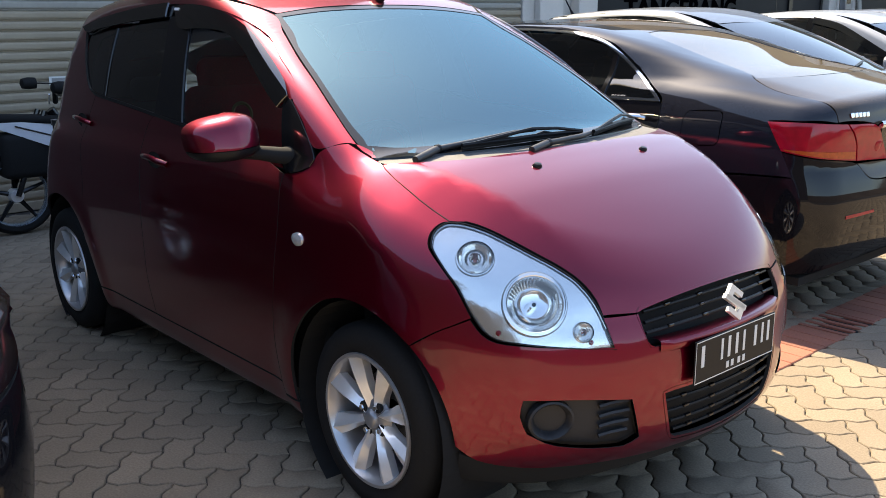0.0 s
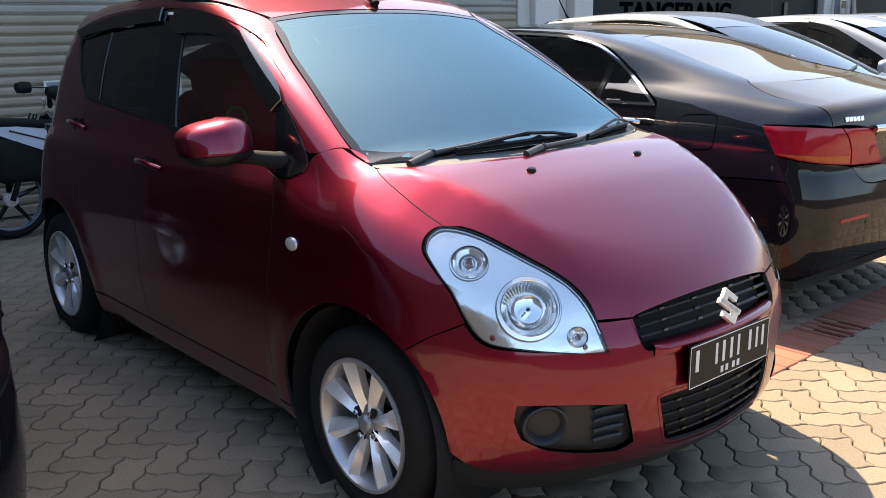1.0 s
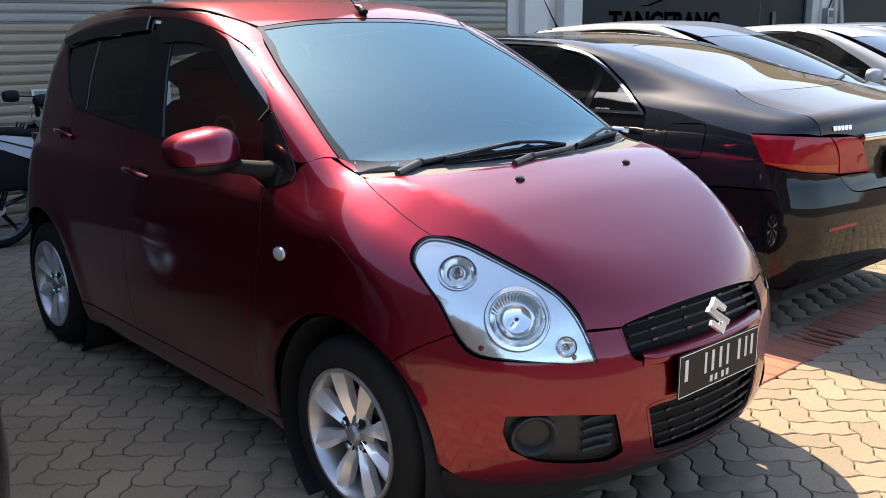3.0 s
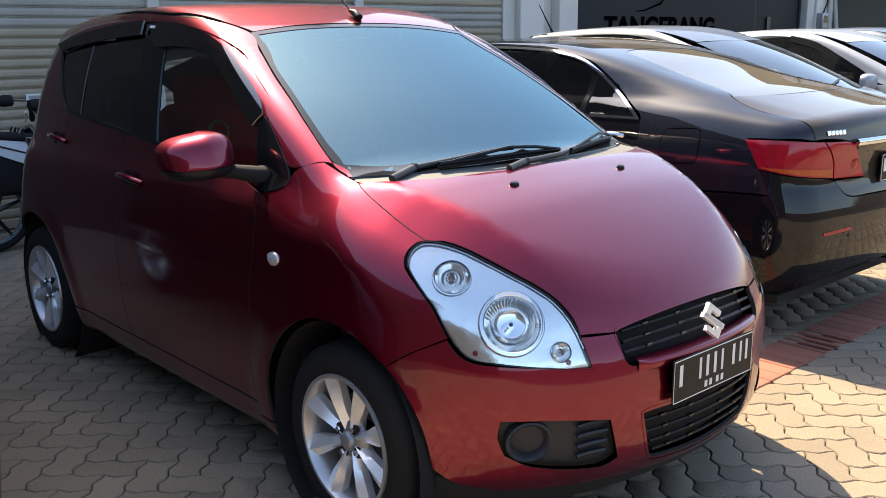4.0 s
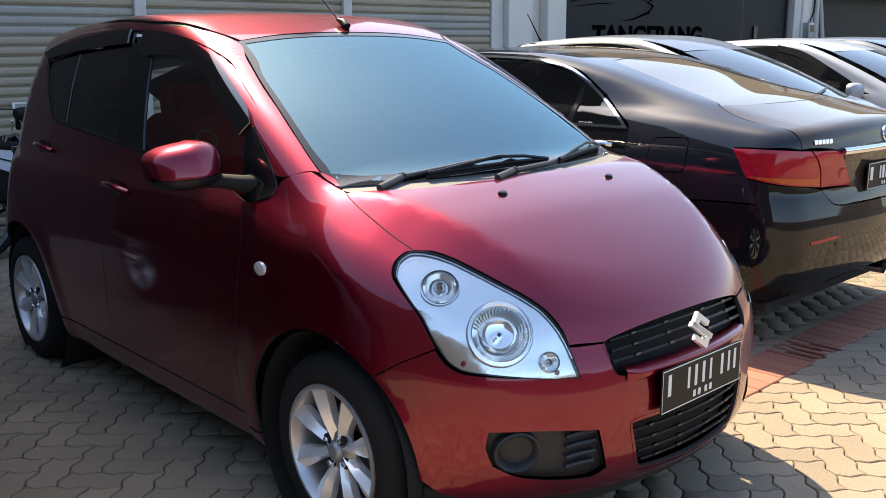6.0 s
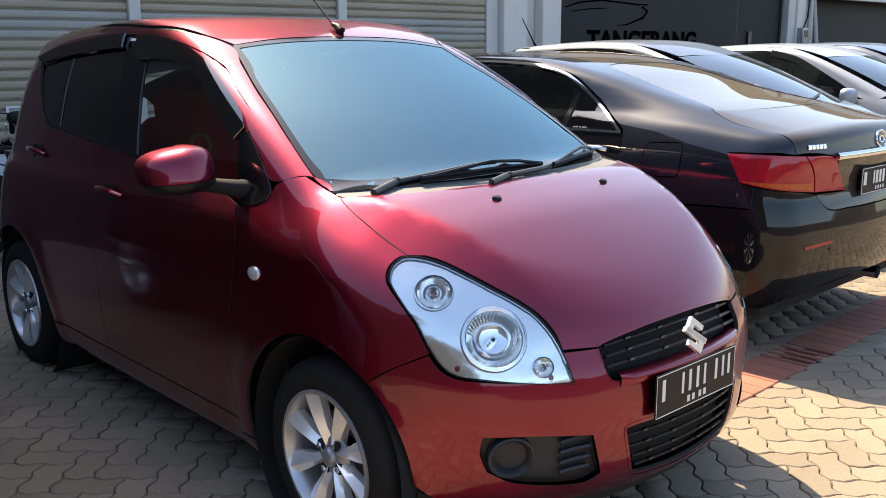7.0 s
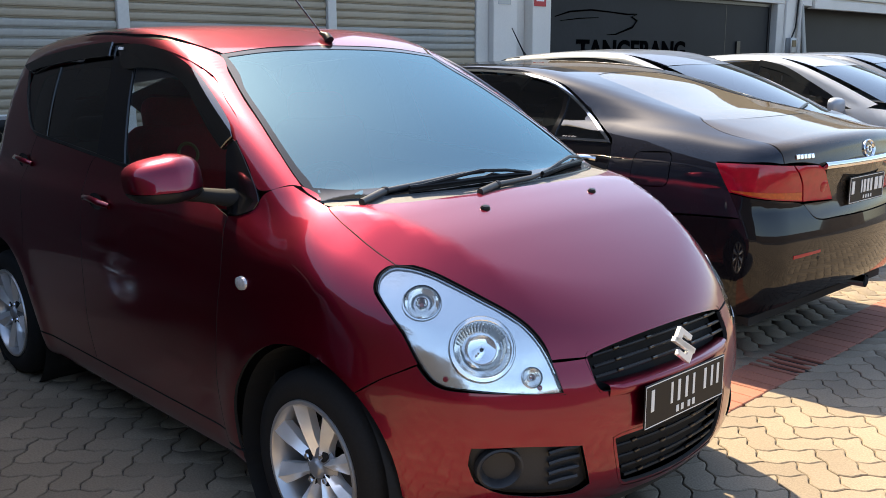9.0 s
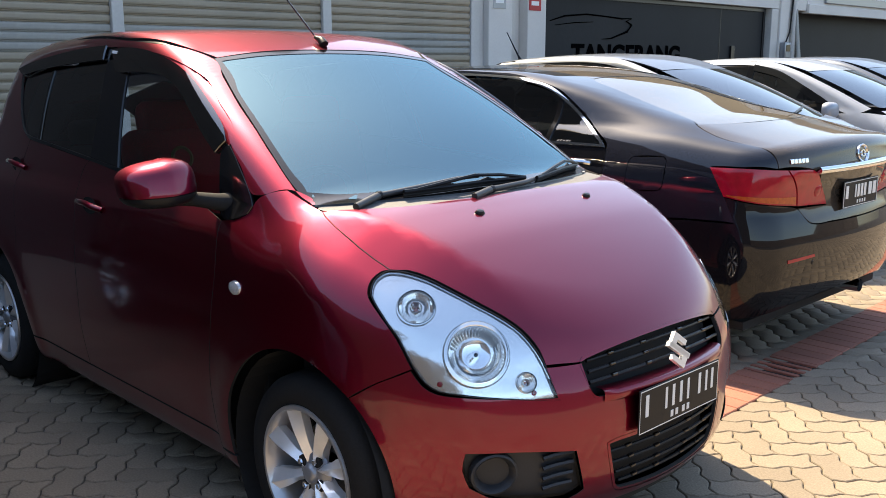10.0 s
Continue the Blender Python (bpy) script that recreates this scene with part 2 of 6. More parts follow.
def skin(F, fr, outline, mat, holes=(), step=0.02, grid=0.035, gap=0.0018, lift=0.0, flange=0.012, sharp=42, side=1, name="panel"):
    """A panel of the form F inside an outline, with folded edges; side -1 mirrors it."""
    flip = np.array([1, -1 if side < 0 else 1, 1])
    loops = [inset(rounded(fr.uv(np.array(outline, float)), step, sharp), gap)]
    loops += [inset(rounded(fr.uv(np.array(h, float)), step, sharp), -gap) for h in holes]
    lo, hi = loops[0].min(0), loops[0].max(0)
    gx, gy = np.meshgrid(np.arange(lo[0] + grid / 2, hi[0], grid), np.arange(lo[1] + grid / 2, hi[1], grid))
    g = np.stack([gx.ravel(), gy.ravel()], -1)
    keep = inside(g, loops[0])
    for h in loops[1:]:
        keep &= ~inside(g, h)
    for lp in loops:
        keep &= np.min(np.linalg.norm(g[:, None] - lp[None], axis=2), 1) > grid * 0.4
    g = g[keep]
    pts = np.concatenate(loops + [g])
    edges, base = [], 0
    for lp in loops:
        edges += [(base + i, base + (i + 1) % len(lp)) for i in range(len(lp))]
        base += len(lp)
    v, _, tris, orig, _, _ = geo2d.delaunay_2d_cdt([Vector(p) for p in pts], edges, [], 0, 1e-6)
    uv = np.array([tuple(p) for p in v])
    tris = np.array(tris)
    cen = uv[tris].mean(1)
    ok = inside(cen, loops[0])
    for h in loops[1:]:
        ok &= ~inside(cen, h)
    tris = tris[ok]
    P, n = on_body(F, fr, uv)
    face = np.cross(P[tris[:, 1]] - P[tris[:, 0]], P[tris[:, 2]] - P[tris[:, 0]])
    wrong = np.einsum("ij,ij->i", face, n[tris].mean(1)) < 0
    tris[wrong] = tris[wrong][:, ::-1]
    P = P + n * lift
    verts, norms, faces = [P], [n], [tuple(t) for t in tris]
    if flange:
        count = {}
        for t in tris:
            for a, b in ((t[0], t[1]), (t[1], t[2]), (t[2], t[0])):
                count[(a, b)] = 1
        rim = [(a, b) for a, b in count if (b, a) not in count]
        base = len(P)
        for a, b in rim:
            e = P[b] - P[a]
            o = np.cross(e, (n[a] + n[b]) / 2)
            o /= np.linalg.norm(o) + 1e-12
            verts.append(np.array([P[a], P[b], P[b] - n[b] * flange, P[a] - n[a] * flange]))
            norms.append(np.array([n[a] * 0.7 + o, n[b] * 0.7 + o, o, o]))
            faces.append((base + 1, base, base + 3, base + 2))
            base += 4
    verts, norms = np.concatenate(verts) * flip, np.concatenate(norms) * flip
    norms /= np.linalg.norm(norms, axis=1, keepdims=True)
    if side < 0:
        faces = [f[::-1] for f in faces]
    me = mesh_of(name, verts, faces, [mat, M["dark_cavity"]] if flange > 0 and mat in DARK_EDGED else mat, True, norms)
    if len(me.materials) > 1:  # folded edges coloured near-black: the shut lines' shade is in the colour
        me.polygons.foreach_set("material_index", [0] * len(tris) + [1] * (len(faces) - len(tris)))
    return me


def laid(F, fr, pts):
    """Where points of a view lie on the form."""
    return [tuple(p) for p in on_body(F, fr, fr.uv(np.array(pts, float)))[0]]


def ring(cx, cz, rx, rz, a0, a1, n):
    """Points of a wheel arch in side view, angles in degrees from the front, upwards."""
    return [(cx + rx * math.cos(radians(a)), 0, cz + rz * math.sin(radians(a))) for a in np.linspace(a0, a1, n)]


def xz(*pairs):
    return [(x, 0, z) for x, z in pairs]


def car_form(c):
    """The outer form of a car: x forward from the front axle, y to its left, z up, from a few curves."""
    prof, plan, nose, tail, deck = (spline(c[k]) for k in ("prof", "plan", "nose", "tail", "deck"))
    gside, gplan, screen, roof, hatch = (spline(c[k]) for k in ("gside", "gplan", "screen", "roof", "hatch"))

    def F(P):
        x, y, z = P[:, 0], np.sqrt(P[:, 1] ** 2 + 1e-6), P[:, 2]
        flare = sum(c["flare"] * np.exp(-(((np.hypot(x - w, z - 0.29) - 0.385) / 0.06) ** 2)) for w in c["axles"])
        s = y - (plan(x) + prof(z) + flare)
        f = smax(s, (x - nose(z) + c["nose_bow"] * y * y + c.get("nose_bow4", 0.0) * y**4), c["k_nose"])
        f = smax(f, tail(z) + c["tail_bow"] * y * y - x, c["k_tail"])
        t = y - c["fold"][0] + c["fold"][1] * x
        fold = c["fold"][2] * 0.5 * (t + np.sqrt(t * t + 0.00015))
        f = smax(f, (z - deck(x) + c["crown"] * y * y + fold) * 0.9, c["k_deck"])
        f = smax(f, c["floor"] - z, 0.06)
        g = y - (gside(z) + gplan(x))
        g = smax(g, (x - screen(z) + c["screen_bow"] * y * y) * 0.5, c.get("k_screen", 0.10))
        g = smax(g, z - roof(x) + c["roof_crown"] * y * y, c["k_roof"])
        g = smax(g, (hatch(z) + c["hatch_bow"] * y * y - x) * c["hatch_k"], 0.12)
        g = smax(g, c["waist"] - z, 0.02)
        return smin(f, g, c["blend"])

    return F


# ---- the red hatchback ----
SPLASH = dict(
    prof=[(0.15, -0.06), (0.3, -0.022), (0.5, 0.0), (0.68, 0.0), (0.82, -0.012), (0.95, -0.032), (1.05, -0.055), (1.2, -0.1)],
    plan=[(-3, 0.78), (-2.4, 0.835), (-1.2, 0.84), (-0.3, 0.84), (0.1, 0.832), (0.35, 0.806), (0.55, 0.765), (0.8, 0.68)],
    nose=[(0.15, 0.63), (0.22, 0.69), (0.3, 0.734), (0.38, 0.746), (0.5, 0.748), (0.6, 0.735), (0.68, 0.70), (0.75, 0.665), (0.9, 0.56)],
    tail=[(0.2, -2.88), (0.4, -2.97), (0.7, -2.97), (1.0, -2.87), (1.2, -2.80)],
    deck=[(-3, 1.0), (-0.8, 1.02), (-0.4, 1.035), (-0.15, 1.053), (-0.03, 1.075), (0.09, 1.06), (0.2, 1.028), (0.3, 0.99), (0.4, 0.937), (0.5, 0.875), (0.6, 0.805), (0.72, 0.715)],
    gside=[(0.8, 0.811), (0.95, 0.80), (1.05, 0.783), (1.3, 0.718), (1.5, 0.64), (1.62, 0.58)],
    gplan=[(-3, -0.11), (-2.5, -0.05), (-2, -0.012), (-1.4, 0.0), (-0.9, -0.006), (-0.5, -0.024), (-0.2, -0.042), (0, -0.055)],
    screen=[(0.9, 0.29), (1.03, 0.055), (1.26, -0.345), (1.48, -0.785), (1.6, -1.04)],
    roof=[(-3, 1.42), (-2.6, 1.525), (-2.1, 1.59), (-1.6, 1.612), (-1.25, 1.602), (-0.94, 1.57), (-0.75, 1.535), (-0.5, 1.46)],
    hatch=[(0.9, -2.88), (1.1, -2.83), (1.3, -2.76), (1.5, -2.64)],
    axles=(0.0, -2.36), flare=0.012, nose_bow=0.33, nose_bow4=0.38, tail_bow=0.42, crown=0.05, fold=(0.635, 0.37, 0.65), screen_bow=0.28, roof_crown=0.07, hatch_bow=0.32, hatch_k=0.9,
    k_screen=0.09, k_nose=0.16, k_tail=0.16, k_deck=0.05, k_roof=0.07, floor=0.16, waist=0.8, blend=0.045)


def wheel_parts(owner, m, tyre_r, rim_r, width, spokes, rim_mat):
    """A tyre on a ridged-spoke alloy rim; its outer face looks along -y."""
    wheel = new("wheel")
    wheel.parent = owner
    wheel.matrix_local = m
    w = width / 2
    R, r = tyre_r, rim_r
    bm = turned([(r - 0.012, -w + 0.02), (r + 0.004, -w + 0.006), (r + 0.03, -w - 0.004), (R - 0.035, -w + 0.0), (R - 0.012, -w + 0.012), (R - 0.002, -w + 0.03),
                 (R, -w * 0.4), (R, w * 0.4), (R - 0.004, w - 0.025), (R - 0.03, w), (r + 0.02, w), (r - 0.012, w - 0.02)], 64, "y")
    part("tyre", bm, M["rubber"], wheel, smooth=True)
    # grooves are near-black bands on the tread, their shade drawn by colour
    grooves = bmesh.new()
    for h in (-0.45, 0.0, 0.45):
        turned([(R + 0.0008, w * h - 0.004), (R + 0.0008, w * h + 0.004)], 64, "y", grooves)
    part("tread_groove", grooves, M["dark_cavity"], wheel)
    bm = turned([(r + 0.006, -w + 0.004), (r + 0.004, -w - 0.003), (r - 0.006, -w - 0.003), (r - 0.012, -w + 0.006), (r - 0.022, -w + 0.05), (r - 0.03, w * 0.6), (r - 0.005, w - 0.02)], 64, "y")
    rim = part("rim", bm, M["rim_barrel"], wheel, "bright alloy rim", smooth=True)
    part("brake_disc", turned([(0.04, 0.012), (r * 0.66, 0.012), (r * 0.66, 0.03), (0.04, 0.03)], 40, "y"), M["brake"], wheel, smooth=True)
    # spokes: a raised ridge down the middle, broad at the hub and pointed at the lip
    for k in range(spokes):
        a = 2 * math.pi * (k + 0.5) / spokes
        bm = bmesh.new()
        rows = []
        for t in np.linspace(0, 1, 7):
            rad = 0.035 + (r - 0.041) * t
            half = 0.018 - 0.006 * math.sin(min(t * 1.6, 1.0) * math.pi) + 0.017 * t
            y = -w + 0.028 - 0.022 * t - 0.005 * math.sin(t * math.pi)
            lean = half * 0.22
            rows.append([bm.verts.new((rad, yy, zz)) for yy, zz in ((y + 0.04, -half * 0.95), (y + 0.014, -half), (y - 0.005, lean), (y + 0.014, half), (y + 0.04, half * 0.95))])
        for p, q in zip(rows, rows[1:]):
            for i in range(4):
                bm.faces.new((p[i], p[i + 1], q[i + 1], q[i]))
        bmesh.ops.recalc_face_normals(bm, faces=bm.faces)
        bmesh.ops.rotate(bm, verts=bm.verts, matrix=Matrix.Rotation(a, 3, "Y"))
        part("spoke", bm, rim_mat, rim, smooth=True)
    part("hub_cap", turned([(0.0, -w + 0.008), (0.02, -w + 0.009), (0.027, -w + 0.014), (0.03, -w + 0.024), (0.055, -w + 0.03), (0.07, -w + 0.045)], 32, "y"), M["cap_grey"], rim, smooth=True)
    for k in range(4):
        a = math.pi / 4 + k * math.pi / 2 + 0.25
        bm = turned([(0.0, -w + 0.004), (0.008, -w + 0.005), (0.010, -w + 0.01), (0.010, -w + 0.03)], 6, "y")
        bmesh.ops.translate(bm, verts=bm.verts, vec=(0.05 * math.cos(a), 0.008, 0.05 * math.sin(a)))
        part("wheel_nut", bm, M["chrome"], rim)
        # near-black disc gives the shade round the nut by colour
        bm = turned([(0.0, -w + 0.0235), (0.0175, -w + 0.0235), (0.0185, -w + 0.034)], 16, "y")
        bmesh.ops.translate(bm, verts=bm.verts, vec=(0.05 * math.cos(a), 0, 0.05 * math.sin(a)))
        part("nut_recess", bm, M["dark_cavity"], rim)
    return wheel


M["rim_barrel"] = material("rim_barrel", (0.5, 0.5, 0.51), 0.32, 0.75)
M["cap_grey"] = material("cap_grey", (0.3, 0.31, 0.33), 0.35, 0.6)
M["brake"] = material("brake", (0.09, 0.085, 0.08), 0.5, 0.6, grain=0.2, scale=80)


def both(pts):
    return pts + [(x, -y, z) for x, y, z in pts[::-1] if abs(y) > 1e-6]


def hatchback():
    F = car_form(SPLASH)
    car = thing("hatchback_car", Matrix(), "wine-red five-door hatchback car parked on block paving", "car")
    side_v = Flat((0, 0, 0), (1, 0, 0), (0, -1, 0))
    front_v = Round(0.1, 0)
    bonnet_v = Flat((0.15, 0, 0.6), (0, 1, 0), (0.6, 0, 0.8))
    screen_v = Flat((-0.6, 0, 0.9), (0, 1, 0), (0.5, 0, 0.87))
    roof_v = Flat((0, 0, 1.0), (1, 0, 0), (0, 0, 1))
    rear_v = Round(-2.2, 0, 0.7, math.pi)
    paint = M["red_paint"]
    deck_v = Flat((0, 0, 0.6), (1, 0, 0), (0, 0, 1))
    hood_line = laid(F, deck_v, [(0.24, -0.66, 1), (0.18, -0.672, 1), (0.127, -0.679, 1), (0.025, -0.68, 1), (-0.03, -0.674, 1), (-0.05, -0.667, 1)])
    pillar_edge = laid(F, screen_v, [(-0.105, -0.658, 1.058), (-0.157, -0.661, 1.075), (-0.222, -0.659, 1.112), (-0.334, -0.642, 1.184), (-0.463, -0.617, 1.263), (-0.619, -0.584, 1.351), (-0.751, -0.547, 1.423), (-0.875, -0.512, 1.487)])
    flat = lambda pts: [(x, z) for x, _, z in pts]
    # side view outlines, z rising to the rear
    door_front = [(-0.43, 0.29), (-0.437, 0.53), (-0.415, 0.7), (-0.402, 0.83), (-0.41, 0.992)]
    door_mid = [(-1.385, 1.103), (-1.42, 1.08), (-1.45, 1.02), (-1.445, 0.9), (-1.435, 0.6), (-1.42, 0.29)]
    arch_f = lambda a0, a1, n: ring(0.02, 0.29, 0.372, 0.385, a0, a1, n)
    arch_r = lambda a0, a1, n: ring(-2.36, 0.29, 0.365, 0.38, a0, a1, n)
    gap_a = arch_f(52, 52, 1)[0]
    fender = xz((-0.41, 0.992), (-0.354, 0.999), (-0.303, 1.02), (-0.285, 1.06), (-0.262, 1.079), (-0.202, 1.096), *flat(hood_line[::-1]), (0.226, 0.915), (0.2205, 0.905), (0.2205, 0.893), (0.227, 0.876), (0.242, 0.855), (0.278, 0.825), (0.346, 0.762), (0.399, 0.688), (0.358, 0.664), (0.318, 0.642)) + arch_f(52, 182, 12) + xz((-0.352, 0.24), (-0.43, 0.24), *door_front[:-1])
    n_top = 6 + len(hood_line)
    fender3 = laid(F, side_v, fender[:6]) + hood_line[::-1] + laid(F, side_v, fender[n_top:])
    fender_v = Flat((0, 0, 0.3), (1, 0, 0), (0, -0.75, 0.66))
    f_door = xz(*door_front, (-0.6, 1.032), (-0.9, 1.063), (-1.2, 1.087), *door_mid)
    r_door = xz(*door_mid[::-1], (-1.7, 1.125), (-2.03, 1.145), (-2.09, 1.03), (-2.1, 0.9), (-2.07, 0.76)) + arch_r(38, 8, 4) + xz((-1.985, 0.29))
    quarter = xz((-2.03, 1.145), (-2.14, 1.18), (-2.25, 1.28), (-2.33, 1.385), (-2.38, 1.44), (-2.62, 1.465), (-2.76, 1.3), (-2.82, 1.1), (-2.85, 0.8), (-2.85, 0.5), (-2.8, 0.25), (-2.7, 0.25)) + arch_r(172, 38, 12) + xz((-2.07, 0.76), (-2.1, 0.9), (-2.09, 1.03))
    sill = xz((-0.345, 0.236), (-0.352, 0.185), (-1.98, 0.185), (-1.99, 0.285), (-1.42, 0.286), (-0.43, 0.286), (-0.43, 0.236))
    rail = xz(*flat(pillar_edge), (-1.0, 1.525), (-1.3, 1.552), (-1.7, 1.568), (-2.2, 1.545), (-2.62, 1.469), (-2.38, 1.444), (-2.2, 1.47), (-1.9, 1.505), (-1.45, 1.53), (-1.15, 1.513), (-0.97, 1.485), (-0.785, 1.424), (-0.634, 1.341), (-0.508, 1.264), (-0.474, 1.216), (-0.386, 1.147), (-0.314, 1.081), (-0.262, 1.08), (-0.202, 1.097))
    front_frame = xz((-0.472, 1.223), (-0.503, 1.27), (-0.631, 1.347), (-0.783, 1.43), (-0.97, 1.49), (-1.15, 1.517), (-1.4, 1.532), (-1.4, 1.485), (-1.15, 1.463), (-0.97, 1.43), (-0.80, 1.36), (-0.64, 1.265), (-0.53, 1.187))
    rear_frame = xz((-1.44, 1.523), (-1.9, 1.501), (-2.2, 1.466), (-2.36, 1.44), (-2.29, 1.405), (-2.15, 1.43), (-1.9, 1.462), (-1.44, 1.484))
    f_glass = xz((-0.46, 1.035), (-0.49, 1.18), (-0.53, 1.188), (-0.64, 1.266), (-0.80, 1.361), (-0.97, 1.431), (-1.15, 1.464), (-1.245, 1.475), (-1.165, 1.093), (-0.78, 1.07), (-0.55, 1.045))
    b_pillar = xz((-1.15, 1.092), (-1.25, 1.483), (-1.438, 1.483), (-1.392, 1.31), (-1.384, 1.106))
    r_glass = xz((-1.388, 1.108), (-1.395, 1.31), (-1.442, 1.482), (-1.7, 1.462), (-1.96, 1.442), (-2.15, 1.425), (-2.288, 1.398), (-2.258, 1.297), (-2.178, 1.211), (-2.067, 1.164), (-1.71, 1.128))
    sail = xz((-0.511, 1.228), (-0.472, 1.213), (-0.384, 1.144), (-0.312, 1.077), (-0.291, 1.044), (-0.303, 1.019), (-0.354, 0.999), (-0.408, 0.995), (-0.455, 1.03), (-0.482, 1.11))
    lamp_out = [(0.247, -0.653, 0.919), (0.233, -0.668, 0.917), (0.225, -0.687, 0.908), (0.224, -0.704, 0.897), (0.231, -0.722, 0.878), (0.245, -0.733, 0.857), (0.28, -0.737, 0.826), (0.348, -0.732, 0.763), (0.401, -0.725, 0.69), (0.431, -0.714, 0.655), (0.464, -0.695, 0.634), (0.525, -0.642, 0.624), (0.598, -0.548, 0.61), (0.661, -0.433, 0.597), (0.625, -0.442, 0.672), (0.596, -0.453, 0.723), (0.553, -0.472, 0.773), (0.505, -0.503, 0.81), (0.457, -0.534, 0.838), (0.39, -0.571, 0.873), (0.327, -0.603, 0.901), (0.275, -0.632, 0.916)]
    fog_out = [(0.53, -0.657, 0.472), (0.614, -0.549, 0.469), (0.687, -0.394, 0.45), (0.691, -0.362, 0.332), (0.672, -0.406, 0.313), (0.582, -0.589, 0.34), (0.536, -0.648, 0.376), (0.524, -0.662, 0.426)]
    for s in (1, -1):
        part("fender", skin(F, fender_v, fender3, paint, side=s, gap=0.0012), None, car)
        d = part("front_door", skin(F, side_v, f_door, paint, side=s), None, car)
        part("window_frame", skin(F, side_v, front_frame, paint, side=s, gap=0.001, lift=-0.0025), None, d)
        part("window_glass", skin(F, side_v, f_glass, M["clear_glass"], side=s, lift=-0.008, flange=0, gap=-0.004), None, d, "clear front side window")
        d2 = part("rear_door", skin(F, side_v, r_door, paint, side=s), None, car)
        part("window_frame", skin(F, side_v, rear_frame, M["gloss_black"], side=s, gap=0.001), None, d2)
        part("window_glass", skin(F, side_v, r_glass, M["tinted_glass"], side=s, lift=-0.008, flange=0, gap=-0.004), None, d2, "dark tinted rear side window")
        part("window_bar", skin(F, side_v, xz((-1.93, 1.15), (-1.95, 1.15), (-1.966, 1.435), (-1.946, 1.438)), M["gloss_black"], side=s, lift=-0.003, gap=0), None, d2)
        part("belt_seal", skin(F, side_v, xz((-0.47, 1.022), (-0.9, 1.062), (-1.385, 1.103), (-1.385, 1.114), (-0.9, 1.075), (-0.47, 1.035)), M["black_plastic"], side=s, lift=0.004, gap=0), None, d)
        part("belt_seal", skin(F, side_v, xz((-1.37, 1.102), (-1.7, 1.126), (-2.03, 1.146), (-2.1, 1.166), (-2.0, 1.155), (-1.7, 1.137), (-1.37, 1.113)), M["black_plastic"], side=s, lift=0.004, gap=0), None, d2)
        part("b_pillar", skin(F, side_v, b_pillar, M["gloss_black"], side=s, gap=0.001), None, car)
        part("mirror_base", skin(F, side_v, sail, M["gloss_black"], side=s, lift=0.003), None, d)
        part("rear_quarter", skin(F, side_v, quarter, paint, side=s), None, car)
        part("sill", skin(F, side_v, sill, paint, side=s), None, car)
        part("roof_rail", skin(F, side_v, rail, paint, side=s, gap=0.001, grid=0.009, step=0.006), None, car)
        # smoked wind deflectors over the door windows
        v1 = xz((-1.405, 1.518), (-1.265, 1.522), (-1.11, 1.509), (-0.957, 1.475), (-0.812, 1.42), (-0.662, 1.343), (-0.535, 1.266), (-0.49, 1.223), (-0.518, 1.186), (-0.589, 1.228), (-0.707, 1.306), (-0.811, 1.37), (-0.902, 1.407), (-0.983, 1.425), (-1.166, 1.434), (-1.31, 1.436))
        v2 = xz((-1.47, 1.532), (-1.702, 1.521), (-2.047, 1.489), (-2.25, 1.464), (-2.40, 1.437), (-2.308, 1.413), (-2.138, 1.429), (-1.849, 1.454), (-1.453, 1.478))
        part("wind_deflector", skin(F, side_v, v1, M["smoke_plastic"], side=s, lift=0.014, flange=0.008), None, d, "smoked plastic wind deflector")
        part("wind_deflector", skin(F, side_v, v2, M["smoke_plastic"], side=s, lift=0.014, flange=0.008), None, d2, "smoked plastic wind deflector")
        part("deflector_mark", skin(F, side_v, xz((-1.34, 1.508), (-1.34, 1.498), (-1.385, 1.50), (-1.385, 1.51)), M["letter_white"], side=s, lift=0.016, flange=0, gap=0), None, d)
        # head lamp: reflector housing, bowls and bulbs behind a clear lens
        lamp = part("headlight", skin(F, front_v, lamp_out, M["lens_glass"], side=s, gap=0.004, flange=0.0, lift=-0.002, sharp=50), None, car, "clear-lensed chrome headlight")
        part("seal", skin(F, front_v, lamp_out, M["gloss_black"], holes=[[tuple(p) for p in shrink(front_v, lamp_out, 0.0035)]], side=s, gap=0.001, flange=0.02, grid=0.05, sharp=50), None, lamp)
        head_lamp_inside(F, front_v, lamp_out, lamp, s)
        # fog lamp bezel
        fog = part("fog_lamp", skin(F, front_v, fog_out, M["bezel_grey"], side=s, gap=-0.001, lift=-0.03, flange=-0.028), None, car, "black fog lamp bezel")
        fog_lamp_parts(F, front_v, fog, s)
        # indicator on the fender
        bm = turned([(0.0, -0.012), (0.014, -0.011), (0.024, -0.006), (0.027, 0.004)], 24, "y")
        bmesh.ops.scale(bm, vec=(1.2, 1, 0.85), verts=bm.verts)
        ob = part("side_indicator", bm, M["indicator_clear"], car, "clear oval side indicator", smooth=True)
        P, n = on_body(F, side_v, side_v.uv(np.array([(-0.28, 0, 0.805)])))
        ob.location = (P[0][0], P[0][1] * s, P[0][2])
        if s < 0:
            ob.rotation_euler = (0, 0, math.pi)
        for hx, hz, owner in ((-1.30, 0.943, d), (-2.14, 1.03, d2)):
            door_handle(F, side_v, hx, hz, owner, s)
        mirror(d, s)
